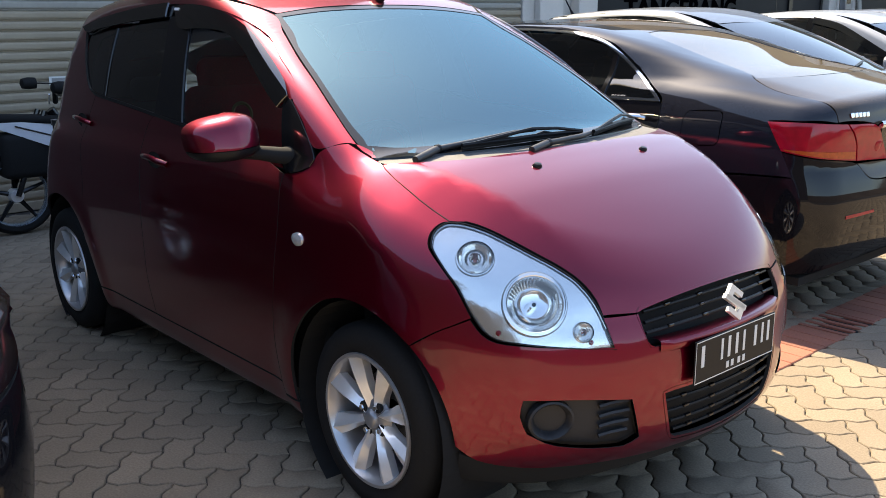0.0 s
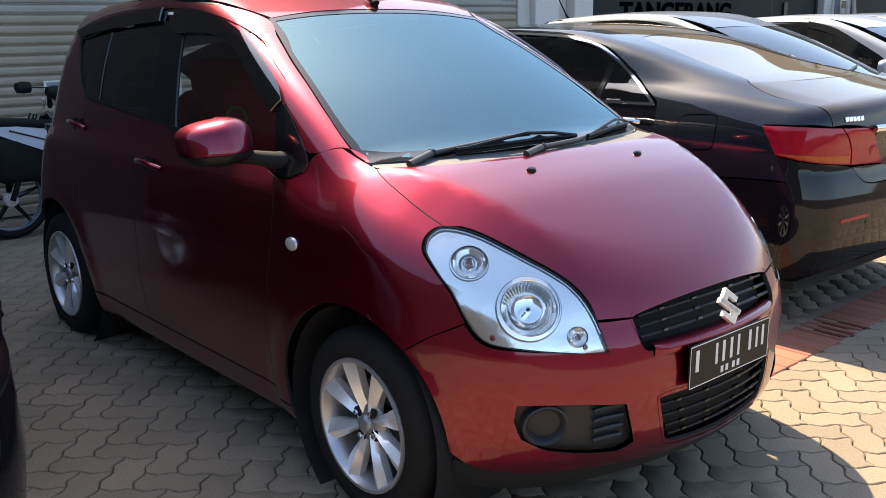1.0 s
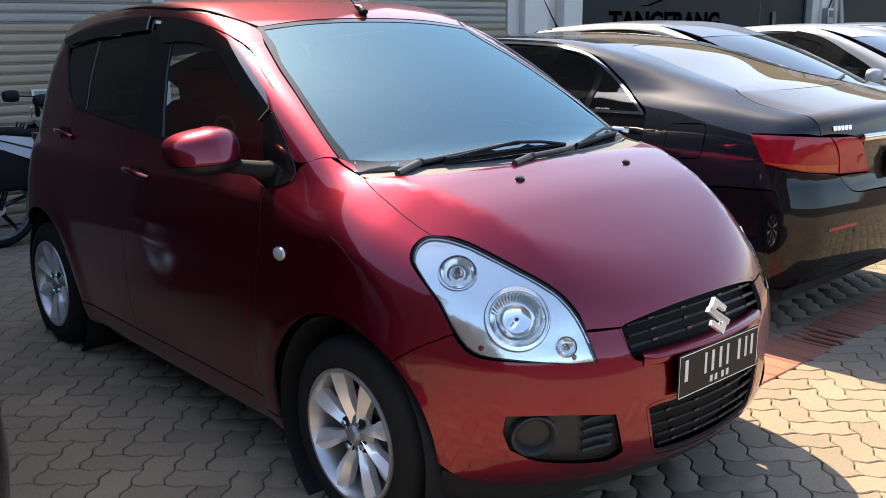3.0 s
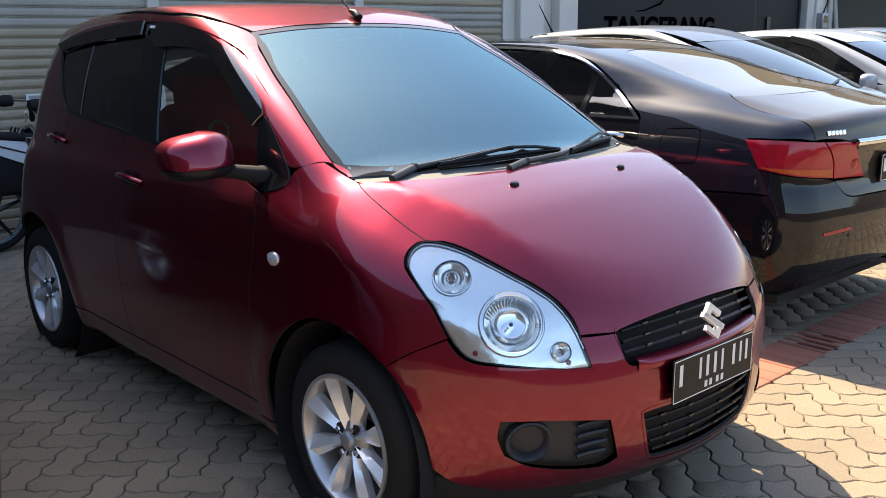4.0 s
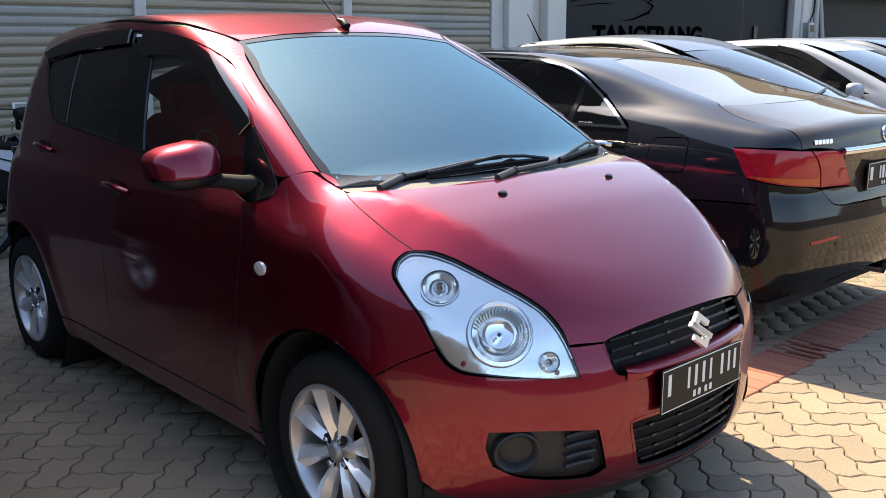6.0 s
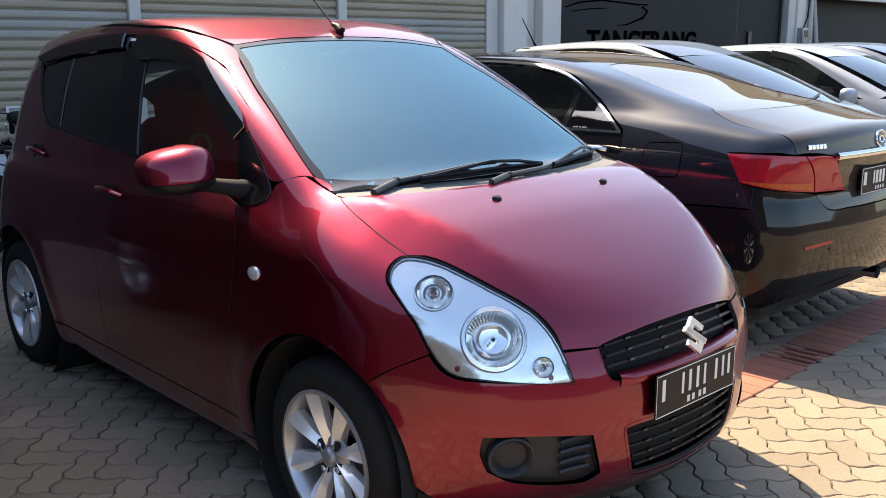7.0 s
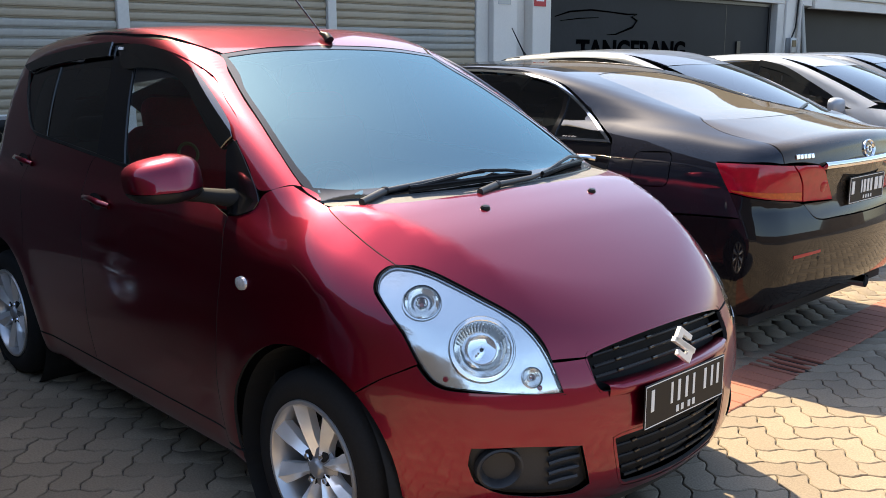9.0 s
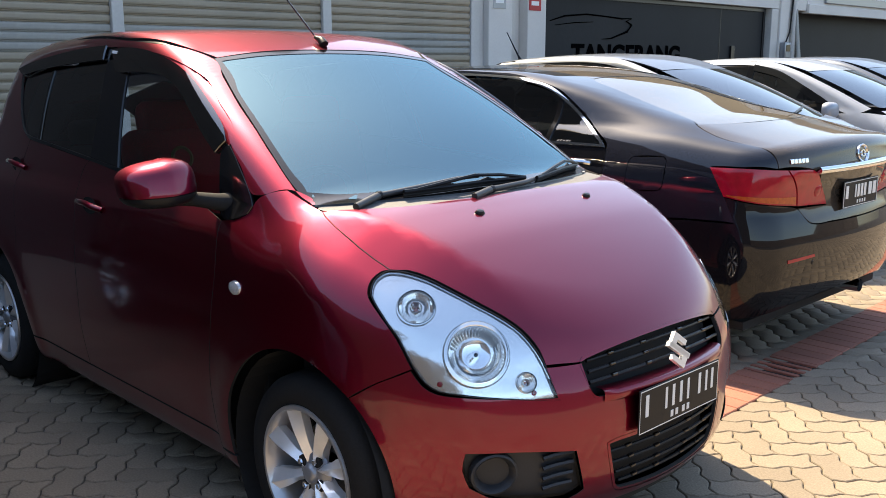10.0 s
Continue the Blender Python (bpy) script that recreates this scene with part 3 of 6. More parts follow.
        for wx in (0.0, -2.36):
            m = pose(wx + (0.028 if wx == 0 else 0), (-0.722 if wx == 0 else -0.735) * s, 0.295) @ (Matrix() if s > 0 else Matrix.Rotation(math.pi, 4, "Z"))
            wheel_parts(car, m, 0.298, 0.204, 0.185, 8, M["alloy"])
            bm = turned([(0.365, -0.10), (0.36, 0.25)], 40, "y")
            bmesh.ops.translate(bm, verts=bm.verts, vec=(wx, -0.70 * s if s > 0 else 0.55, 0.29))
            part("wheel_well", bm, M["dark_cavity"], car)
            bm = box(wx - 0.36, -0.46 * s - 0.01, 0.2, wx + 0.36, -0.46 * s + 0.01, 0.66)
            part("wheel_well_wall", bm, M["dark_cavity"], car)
    mir = lambda pts: pts + [(x, -y, z) for x, y, z in pts[::-1] if abs(y) > 1e-6]
    lamp_edge = laid(F, front_v, [(0.597, -0.450, 0.725), (0.554, -0.469, 0.775), (0.506, -0.500, 0.812), (0.458, -0.531, 0.840), (0.391, -0.568, 0.875), (0.328, -0.600, 0.903), (0.276, -0.629, 0.918), (0.247, -0.645, 0.925)])
    lip = laid(F, front_v, [(0.679, 0.0, 0.71), (0.672, -0.203, 0.702), (0.658, -0.327, 0.685), (0.656, -0.344, 0.68), (0.617, -0.445, 0.685)])
    bonnet = mir(lip + lamp_edge[:-1] + hood_line + [(-0.03, -0.65, 1.05), (0.02, -0.59, 1.054), (0.075, -0.44, 1.054), (0.095, -0.25, 1.056), (0.102, 0.0, 1.058)])
    part("bonnet", skin(F, bonnet_v, bonnet, paint, grid=0.035, gap=0.0018), None, car)
    # near-black tube that draws the shade in the shut line beside the bonnet
    us = np.interp(np.linspace(0, len(hood_line) - 1, 40), range(len(hood_line)), range(len(hood_line)))
    hl = np.array(hood_line)
    dense = np.stack([np.interp(us, range(len(hl)), hl[:, k]) for k in range(3)], -1)
    P, n = on_body(F, deck_v, deck_v.uv(dense))
    near = np.linalg.norm(P - dense, axis=1) < 0.012
    P, n = P[near], n[near]
    for s in (1, -1):
        part("bonnet_seal", tube([tuple((p - q * 0.0012) * (1, s, 1)) for p, q in zip(P, n)], 0.0022, 8), M["dark_cavity"], car)
    windscreen = mir([(0.058, 0.0, 1.06), (0.03, -0.3, 1.06), (-0.035, -0.54, 1.06)] + pillar_edge + [(-0.88, -0.3, 1.51), (-0.874, 0.0, 1.518)])
    part("windscreen", skin(F, screen_v, windscreen, M["windscreen"], gap=0.003, flange=0, lift=-0.003, grid=0.06), None, car, "large blue-tinted windscreen reflecting sky")
    # black printed border, deeper along the foot of the glass
    clear = [tuple(p + screen_v.v * (0.045 if p @ screen_v.v < screen_v.o @ screen_v.v + 0.32 else 0.0)) for p in shrink(screen_v, windscreen, 0.03)]
    part("windscreen_seal", skin(F, screen_v, windscreen, M["gloss_black"], holes=[clear], gap=0.001, lift=-0.001, flange=0.02, grid=0.08), None, car)
    rail_edge = [pillar_edge[-1]] + laid(F, side_v, xz((-1.0, 1.525), (-1.3, 1.552), (-1.7, 1.568), (-2.2, 1.545), (-2.62, 1.469)))
    rail_in = [(x, y + 0.012, z) for x, y, z in rail_edge]
    roof_o = mir([(-0.878, 0.0, 1.5), (-0.884, -0.3, 1.5)] + rail_in + [(-2.70, -0.3, 1.5), (-2.72, 0, 1.5)])
    part("roof", skin(F, roof_v, roof_o, paint, grid=0.05), None, car)
    part("roof_ditch", skin(F, roof_v, mir([(-0.882, -0.2, 1.5)] + rail_edge + [(-2.70, -0.3, 1.5)]), M["black_plastic"], gap=-0.004, lift=-0.006, flange=0, grid=0.1), None, car)
    # front bumper with its lower grille and fog lamp holes
    bump = [(0.735, 0, 0.598), (0.722, -0.198, 0.596), (0.70, -0.317, 0.59), (0.691, -0.337, 0.608), (0.657, -0.342, 0.679), (0.618, -0.447, 0.681), (0.656, -0.44, 0.605), (0.527, -0.64, 0.622), (0.464, -0.697, 0.63), (0.429, -0.717, 0.649), *laid(F, side_v, xz((0.397, 0.685), (0.358, 0.664), (0.318, 0.642)))]
    bump += [(x, -0.82, z) for x, _, z in arch_f(52, 4, 6)] + [(0.418, -0.724, 0.28), (0.496, -0.653, 0.265), (0.595, -0.53, 0.264), (0.676, -0.337, 0.263), (0.713, 0, 0.255)]
    low = mir([(0.745, 0, 0.452), (0.74, -0.25, 0.45), (0.735, -0.292, 0.447), (0.72, -0.25, 0.32), (0.715, -0.225, 0.302), (0.73, 0, 0.287)])
    fogs = [fog_out, [(x, -y, z) for x, y, z in fog_out]]
    part("front_bumper", skin(F, front_v, mir(bump), paint, holes=[low] + fogs, grid=0.035), None, car)
    grille = mir([(0.665, 0.0, 0.708), (0.673, -0.203, 0.70), (0.656, -0.333, 0.684), (0.658, -0.338, 0.678), (0.696, -0.325, 0.598), (0.734, 0, 0.603)])
    front_grille(F, front_v, grille, low, car)
    # rounded painted ledge between the grille and the number plate
    ys = np.linspace(-0.312, 0.312, 33)
    P, _ = on_body(F, front_v, front_v.uv(np.stack([0 * ys + 0.72, ys, 0 * ys + 0.585], -1)))
    ledge = bmesh.new()
    rows = []
    for p in P:
        k = min(1.0, (0.312 - abs(p[1])) / 0.05 + 0.15)
        rows.append([ledge.verts.new((p[0] + (a * k if a > 0 else a), p[1], b)) for a, b in ((-0.03, 0.606), (-0.004, 0.6055), (0.010, 0.602), (0.016, 0.594), (0.0165, 0.582), (0.012, 0.572), (-0.02, 0.566))])
    for a, b in zip(rows, rows[1:]):
        for k in range(6):
            ledge.faces.new((a[k], a[k + 1], b[k + 1], b[k]))
    bmesh.ops.recalc_face_normals(ledge, faces=ledge.faces)
    part("grille_ledge", ledge, paint, car, smooth=True)
    # underside below the painted bumper, coloured near-black so its shade is in the colour
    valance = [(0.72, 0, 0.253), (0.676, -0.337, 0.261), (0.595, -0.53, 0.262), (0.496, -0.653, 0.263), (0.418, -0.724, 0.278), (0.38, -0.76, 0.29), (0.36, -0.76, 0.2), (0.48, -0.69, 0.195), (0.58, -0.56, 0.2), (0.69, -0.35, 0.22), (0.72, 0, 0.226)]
    part("lower_valance", skin(F, front_v, mir(valance), M["dark_cavity"], lift=-0.004, gap=-0.002), None, car, "bumper underside, coloured near-black for its shade")
    hatch = [(-2.73, 0, 1.47), (-2.68, -0.4, 1.46), (-2.62, -0.56, 1.462), (-2.76, -0.68, 1.3), (-2.83, -0.7, 1.1), (-2.855, -0.72, 0.8), (-2.855, -0.72, 0.5), (-2.8, -0.7, 0.25), (-2.9, 0, 0.22)]
    tail_pane = mir([(-2.75, 0, 1.43), (-2.74, -0.4, 1.42), (-2.74, -0.54, 1.38), (-2.84, -0.6, 1.15), (-2.88, -0.58, 1.08), (-2.92, 0, 1.06)])
    tg = part("tailgate", skin(F, rear_v, mir(hatch), paint, holes=[tail_pane], grid=0.06), None, car)
    part("rear_window", skin(F, rear_v, tail_pane, M["clear_glass"], flange=0, lift=-0.006, gap=-0.006, grid=0.1), None, tg)
    cabin(F, car)
    front_details(F, bonnet_v, screen_v, roof_v, front_v, car)
    return car


def shrink(fr, pts, d):
    """The same outline drawn in by d, as places on its own frame."""
    uv = inset(fr.uv(np.array(pts, float)), d)
    if isinstance(fr, Flat):
        return fr.o + uv[:, :1] * fr.u + uv[:, 1:] * fr.v
    a = uv[:, 0] / fr.r + fr.face
    return np.stack([fr.x + np.cos(a), fr.y + np.sin(a), uv[:, 1]], -1)


M["indicator_clear"] = material("indicator_clear", (0.55, 0.55, 0.55), 0.15, 0.3, 1.0, grain=0.2, scale=150)


def head_lamp_inside(F, fr, outline, owner, s):
    """Reflector shell with round bowls let into it, their lips, barrels and bulbs."""
    seats = []
    for x, y, z, r, depth in ((0.51, -0.597, 0.728, 0.083, 0.042), (0.345, -0.655, 0.838, 0.05, 0.032), (0.606, -0.505, 0.651, 0.027, 0.02)):
        P, n = on_body(F, fr, fr.uv(np.array([(x, y, z)])))
        a = np.cross(n[0], (0, 0, 1))
        a /= np.linalg.norm(a)
        b = np.cross(n[0], a)
        hole = [tuple(P[0] + (a * math.cos(t) + b * math.sin(t)) * r) for t in np.linspace(0, 2 * math.pi, 32, endpoint=False)]
        seats.append((P[0], n[0], r, depth, hole))
    shell = skin(F, fr, [tuple(p) for p in shrink(fr, outline, 0.004)], M["reflector"], holes=[q[4] for q in seats], side=s, gap=0, lift=-0.013, flange=-0.011, grid=0.025)
    part("reflector", shell, None, owner, "silvered reflector")
    bowls = []
    for P, n, r, depth, _ in seats:
        ob = part("lamp_bowl", turned([(0.0, -depth), (r * 0.35, -depth * 0.96), (r * 0.6, -depth * 0.8), (r * 0.8, -depth * 0.45), (r * 0.9, 0.0)], 40, "z"), M["lamp_silver"], owner, smooth=True)
        q = P - n * 0.012
        ob.matrix_local = Matrix.Translation((q[0], q[1] * s, q[2])) @ Vector((n[0], n[1] * s, n[2])).to_track_quat("Z", "Y").to_matrix().to_4x4()
        part("bowl_lip", turned([(r * 0.9, -0.002), (r * 0.905, 0.003), (r * 0.94, 0.005), (r * 1.05, 0.0035), (r * 1.08, 0.0), (r * 1.09, -0.012)], 48, "z"), M["reflector"], ob, smooth=True)
        bowls.append((ob, r, depth))
    for k, (bowl, r, depth) in enumerate(bowls):
        if k == 0:
            # flat cut-off shield with a dark bulb tip, and flutes across one flank of the bowl
            part("bulb_shield", turned([(0, -depth * 0.25), (0.009, -depth * 0.3), (0.012, -depth * 0.45), (0.012, -depth)], 20, "z"), M["lamp_silver"], bowl, smooth=True)
            part("bulb_tip", turned([(0, -0.006), (0.005, -0.008), (0.007, -0.018)], 14, "z"), M["dark_lens"], bowl, smooth=True)
            for i in range(17):
                a = math.radians(-62 + i * 8.2)
                deep = lambda f: -depth * (0.77 - 0.74 * max(0.0, (f - 0.6) / 0.3)) if f < 0.9 else 0.0
                part("flute", tube([(-math.sin(a) * r * f * s, math.cos(a) * r * f, deep(f)) for f in (0.62, 0.75, 0.88)], 0.0034, 6), M["reflector"], bowl, smooth=True)
        else:
            # plain barrel round the small bulb
            br = 0.017 if k == 1 else 0.010
            part("barrel", turned([(br * 0.8, -depth), (br * 0.8, 0.004), (br * 0.95, 0.006), (br, 0.004), (br * 1.05, -depth)], 24, "z"), M["reflector"], bowl, smooth=True)
            part("bulb", turned([(0, -depth * 0.25), (br * 0.35, -depth * 0.32), (br * 0.45, -depth * 0.6), (br * 0.45, -depth)], 14, "z"), M["orange_bulb"], bowl, smooth=True)
    for x, y, z in ((0.463, -0.689, 0.654), (0.625, -0.493, 0.624)):
        P, n = on_body(F, fr, fr.uv(np.array([(x, y, z)])))
        ob = part("marker_dot", turned([(0, 0.004), (0.006, 0.003), (0.008, -0.002)], 14, "z"), M["lamp_red"], owner, smooth=True)
        ob.matrix_local = Matrix.Translation((P[0] - n[0] * 0.012) * (1, s, 1)) @ Vector(n[0] * (1, s, 1)).to_track_quat("Z", "Y").to_matrix().to_4x4()


M["lamp_silver"] = material("lamp_silver", (1.0, 0.98, 0.95), 0.1, 0.95)
M["dark_lens"] = material("dark_lens", (0.03, 0.03, 0.03), 0.15, 0.8)
M["orange_bulb"] = material("orange_bulb", (0.5, 0.2, 0.15), 0.2, 0.2)


def fog_lamp_parts(F, fr, owner, s):
    """Round lamp deep in an oval tunnel, with slats beside it."""
    P, n = on_body(F, fr, fr.uv(np.array([(0.58, -0.60, 0.408), (0.566, -0.625, 0.412)])))
    ax = Vector((n[0][0] + 0.25, n[0][1] * s, 0.0)).normalized().to_track_quat("Z", "Y").to_matrix().to_4x4()
    at = lambda p, k, sink: Matrix.Translation((p - k * sink) * (1, s, 1)) @ ax
    tunnel = turned([(0.030, -0.05), (0.040, -0.02), (0.050, 0.008), (0.056, 0.013), (0.062, 0.010), (0.064, -0.01)], 36, "z")
    ob = part("fog_tunnel", tunnel, M["bezel_grey"], owner, smooth=True)
    ob.matrix_local = at(P[0], n[0], 0.018) @ Matrix.Diagonal((1.05, 0.92, 1, 1))
    ob = part("fog_reflector", turned([(0, -0.018), (0.018, -0.014), (0.030, -0.001), (0.034, 0.003), (0.038, -0.002), (0.038, -0.03)], 28, "z"), M["fog_silver"], owner, smooth=True)
    ob.matrix_local = at(P[1], n[1], 0.056)
    ob = part("fog_lens", turned([(0, 0.008), (0.018, 0.006), (0.033, 0.0)], 28, "z"), M["smoke_plastic"], owner, smooth=True)
    ob.matrix_local = at(P[1], n[1], 0.05)
    for k in range(4):
        z = 0.442 - k * 0.03
        P, n = on_body(F, fr, fr.uv(np.array([(0.648, -0.475, z - 0.006), (0.66, -0.44, z), (0.683, -0.385 - 0.003 * k, z + 0.002)])))
        bm = tube([tuple((p - q * 0.018) * (1, s, 1)) for p, q in zip(P, n)], 0.007, 6)
        part("slat", bm, M["bezel_grey"], owner)


M["bezel_grey"] = material("bezel_grey", (0.028, 0.028, 0.03), 0.45, grain=0.2, scale=300, spec=0.35)
M["fog_silver"] = material("fog_silver", (0.5, 0.5, 0.52), 0.12, 1.0)


def door_handle(F, fr, hx, hz, owner, s):
    P, n = on_body(F, fr, fr.uv(np.array([(hx - 0.1, 0, hz), (hx - 0.06, 0, hz + 0.006), (hx, 0, hz + 0.006), (hx + 0.06, 0, hz), (hx + 0.1, 0, hz - 0.008)])))
    lift = [0.002, 0.026, 0.03, 0.026, 0.002]
    bm = tube([tuple((p + q * h) * (1, s, 1)) for p, q, h in zip(P, n, lift)], [0.011, 0.013, 0.012, 0.013, 0.011], 10)
    part("door_handle", bm, M["red_paint"], owner, smooth=True)
    # shallow dish coloured near-black for the shade behind the handle
    bm = turned([(0.0, 0.0), (0.03, 0.0005), (0.036, 0.003), (0.04, 0.0045)], 24, "y")
    bmesh.ops.scale(bm, vec=(1.5, -1, 0.8), verts=bm.verts)
    bmesh.ops.translate(bm, verts=bm.verts, vec=(P[2][0], (P[2][1] - 0.0045) * 1, P[2][2] - 0.005))
    bmesh.ops.scale(bm, vec=(1, s, 1), verts=bm.verts)
    part("handle_recess", bm, M["dark_cavity"], owner, smooth=True)


def mirror(owner, s):
    """Door mirror: a painted rounded shell on a black foot."""
    holder = new("door_mirror")
    holder.parent = owner
    bm = bmesh.new()
    bmesh.ops.create_uvsphere(bm, u_segments=40, v_segments=24, radius=1)
    for v in bm.verts:
        x, y, z = v.co
        p = 3.2
        k = (abs(x) ** p + abs(y) ** p + abs(z) ** p) ** (-1 / p)
        x, y, z = x * k, y * k, z * k
        xx = max(x, -0.15) * (1 - 0.25 * max(y, 0)) if x > -0.15 else -0.15
        v.co = (-0.50 + 0.085 * xx - 0.045 * (y < 0) * abs(y) - 0.02 * z, -0.945 - 0.112 * -y, 1.112 + 0.073 * z * ((0.72 + 0.28 * min((y + 1) / 1.2, 1)) if z > 0 else 1 - 0.1 * (y + 1) / 2) + 0.004 * y)
    if s < 0:
        bmesh.ops.scale(bm, vec=(1, -1, 1), verts=bm.verts)
        bmesh.ops.reverse_faces(bm, faces=bm.faces)
    low = bm.copy()
    bmesh.ops.bisect_plane(bm, geom=bm.verts[:] + bm.edges[:] + bm.faces[:], plane_co=(-0.5, -0.9 * s, 1.084), plane_no=(0.0, -0.06 * s, 1), clear_inner=True)
    bmesh.ops.bisect_plane(low, geom=low.verts[:] + low.edges[:] + low.faces[:], plane_co=(-0.5, -0.9 * s, 1.082), plane_no=(0.0, -0.06 * s, 1), clear_outer=True)
    part("mirror_shell", bm, M["red_paint"], holder, smooth=True)
    part("mirror_underside", low, M["black_plastic"], holder, smooth=True)
    bm = tube([(-0.50, -0.90 * s, 1.062), (-0.475, -0.84 * s, 1.056), (-0.44, -0.78 * s, 1.045), (-0.42, -0.74 * s, 1.04)], [0.022, 0.023, 0.027, 0.034], 12)
    part("mirror_foot", bm, M["dark_cavity"], holder, smooth=True)
    bm = box(-0.517, -1.02 * s, 1.075, -0.514, -0.865 * s, 1.145, 0.0)
    part("mirror_glass", bm, M["chrome"], holder)
    if s < 0:  # the passenger's mirror is folded in
        pivot = Matrix.Translation((-0.47, 0.83, 0))
        holder.matrix_local = pivot @ Matrix.Rotation(radians(62), 4, "Z") @ pivot.inverted()


def front_grille(F, fr, upper, lower, car):
    """Slatted black grilles above and below the number plate."""
    for outline, rows, hw, name in ((upper, (0.682, 0.655, 0.628), 0.34, "upper_grille"), (lower, (0.42, 0.385, 0.35, 0.318), 0.28, "lower_grille")):
        g = part(name, skin(F, fr, outline, M["dark_cavity"], gap=-0.012, lift=-0.045, flange=-0.046, grid=0.06), None, car, "black slatted grille")
        for z in rows:
            w = hw if name == "upper_grille" else 0.215 + (z - 0.3) * 0.5
            ys = np.linspace(-w, w, 15)
            P, n = on_body(F, fr, fr.uv(np.stack([0 * ys + 0.7, ys, 0 * ys + z + 0.012 * (1 - (ys / w) ** 2) * (name == "upper_grille")], -1)))
            P = P - n * 0.012
            bm = tube([tuple(p) for p in P], 0.0055, 8)
            slat = part("slat", bm, M["black_plastic"], g, smooth=True)
            for k in (2, 5, 9, 12):
                p = P[k]
                part("slat_clip", box(p[0] - 0.004, p[1] - 0.012, p[2] - 0.001, p[0] + 0.008, p[1] + 0.012, p[2] + 0.0085, 0.003), M["gloss_black"], slat)


def seat(name, x, y, cloth, parent):
    s = new(name)
    s.parent = parent
    part("seat_cushion", box(x - 0.25, y - 0.25, 0.5, x + 0.25, y + 0.25, 0.68, 0.07, segments=4), cloth, s, smooth=True)
    bm = box(-0.07, -0.24, 0.0, 0.07, 0.24, 0.6, 0.065, segments=4)
    bmesh.ops.rotate(bm, verts=bm.verts, matrix=Matrix.Rotation(radians(-14), 3, "Y"))
    bmesh.ops.translate(bm, verts=bm.verts, vec=(x - 0.24, y, 0.62))
    part("backrest", bm, cloth, s, smooth=True)
    bm = box(-0.05, -0.155, 0.0, 0.05, 0.155, 0.22, 0.05, segments=4)
    bmesh.ops.rotate(bm, verts=bm.verts, matrix=Matrix.Rotation(radians(-10), 3, "Y"))
    bmesh.ops.translate(bm, verts=bm.verts, vec=(x - 0.375, y, 1.10))
    part("headrest", bm, cloth, s, smooth=True)
    return s


def cabin(F, car):
    """Floor, firewall, dashboard, steering wheel and seats behind the glass."""
    part("cabin_floor", box(-2.85, -0.7, 0.2, 0.3, 0.7, 0.24), M["dark_cavity"], car)
    part("firewall", box(-0.12, -0.7, 0.24, -0.08, 0.7, 0.93), M["dark_cavity"], car)
    bm = box(-0.50, -0.66, 0.72, -0.07, 0.66, 1.005, 0.06, segments=4)
    part("dashboard", bm, M["dash_plastic"], car, smooth=True)
    for s in (-1, 1):
        part("inner_panel", box(-2.75, s * 0.70 - 0.01, 0.24, -0.3, s * 0.70 + 0.01, 0.98), M["dark_cavity"], car)
    part("rear_shelf", box(-2.8, -0.7, 0.95, -2.2, 0.7, 0.98), M["grey_cloth"], car)
    bm = tube([(0.185 * math.cos(a), 0.185 * math.sin(a), 0) for a in np.linspace(0, 2 * math.pi, 25)], 0.014, 8, caps=False)
    tube([(-0.17, 0, 0), (0.17, 0, 0)], 0.018, 6, bm)
    tube([(0, -0.17, 0), (0, 0, 0)], 0.018, 6, bm)
    turned([(0, 0.02), (0.06, 0.015), (0.075, -0.02)], 20, "z", bm)
    ob = part("steering_wheel", bm, M["black_plastic"], car, smooth=True)
    ob.matrix_local = pose(-0.55, -0.36, 0.95, 0, -62, 0)
    seat("driver_seat", -1.1, -0.36, M["red_cloth"], car)
    ring_badge = part("seat_crest", turned([(0.035, 0.0), (0.042, 0.004), (0.05, 0.0)], 24, "x"), M["crest_gold"], car, "thin gold ring printed on the seat cover", smooth=True)
    ring_badge.matrix_local = pose(-1.352, -0.40, 1.09, 0, -14, 0)
    seat("passenger_seat", -1.1, 0.36, M["red_cloth"], car)
    bench = new("rear_seat")
    bench.parent = car
    part("seat_cushion", box(-2.2, -0.62, 0.5, -1.7, 0.62, 0.66, 0.06, segments=3), M["grey_cloth"], bench, smooth=True)
    part("backrest", box(-2.35, -0.62, 0.6, -2.18, 0.62, 1.08, 0.06, segments=3), M["grey_cloth"], bench, smooth=True)
    for y in (-0.34, 0.34):
        part("headrest", box(-2.37, y - 0.12, 1.085, -2.27, y + 0.12, 1.2, 0.04, segments=3), M["grey_cloth"], bench, smooth=True)


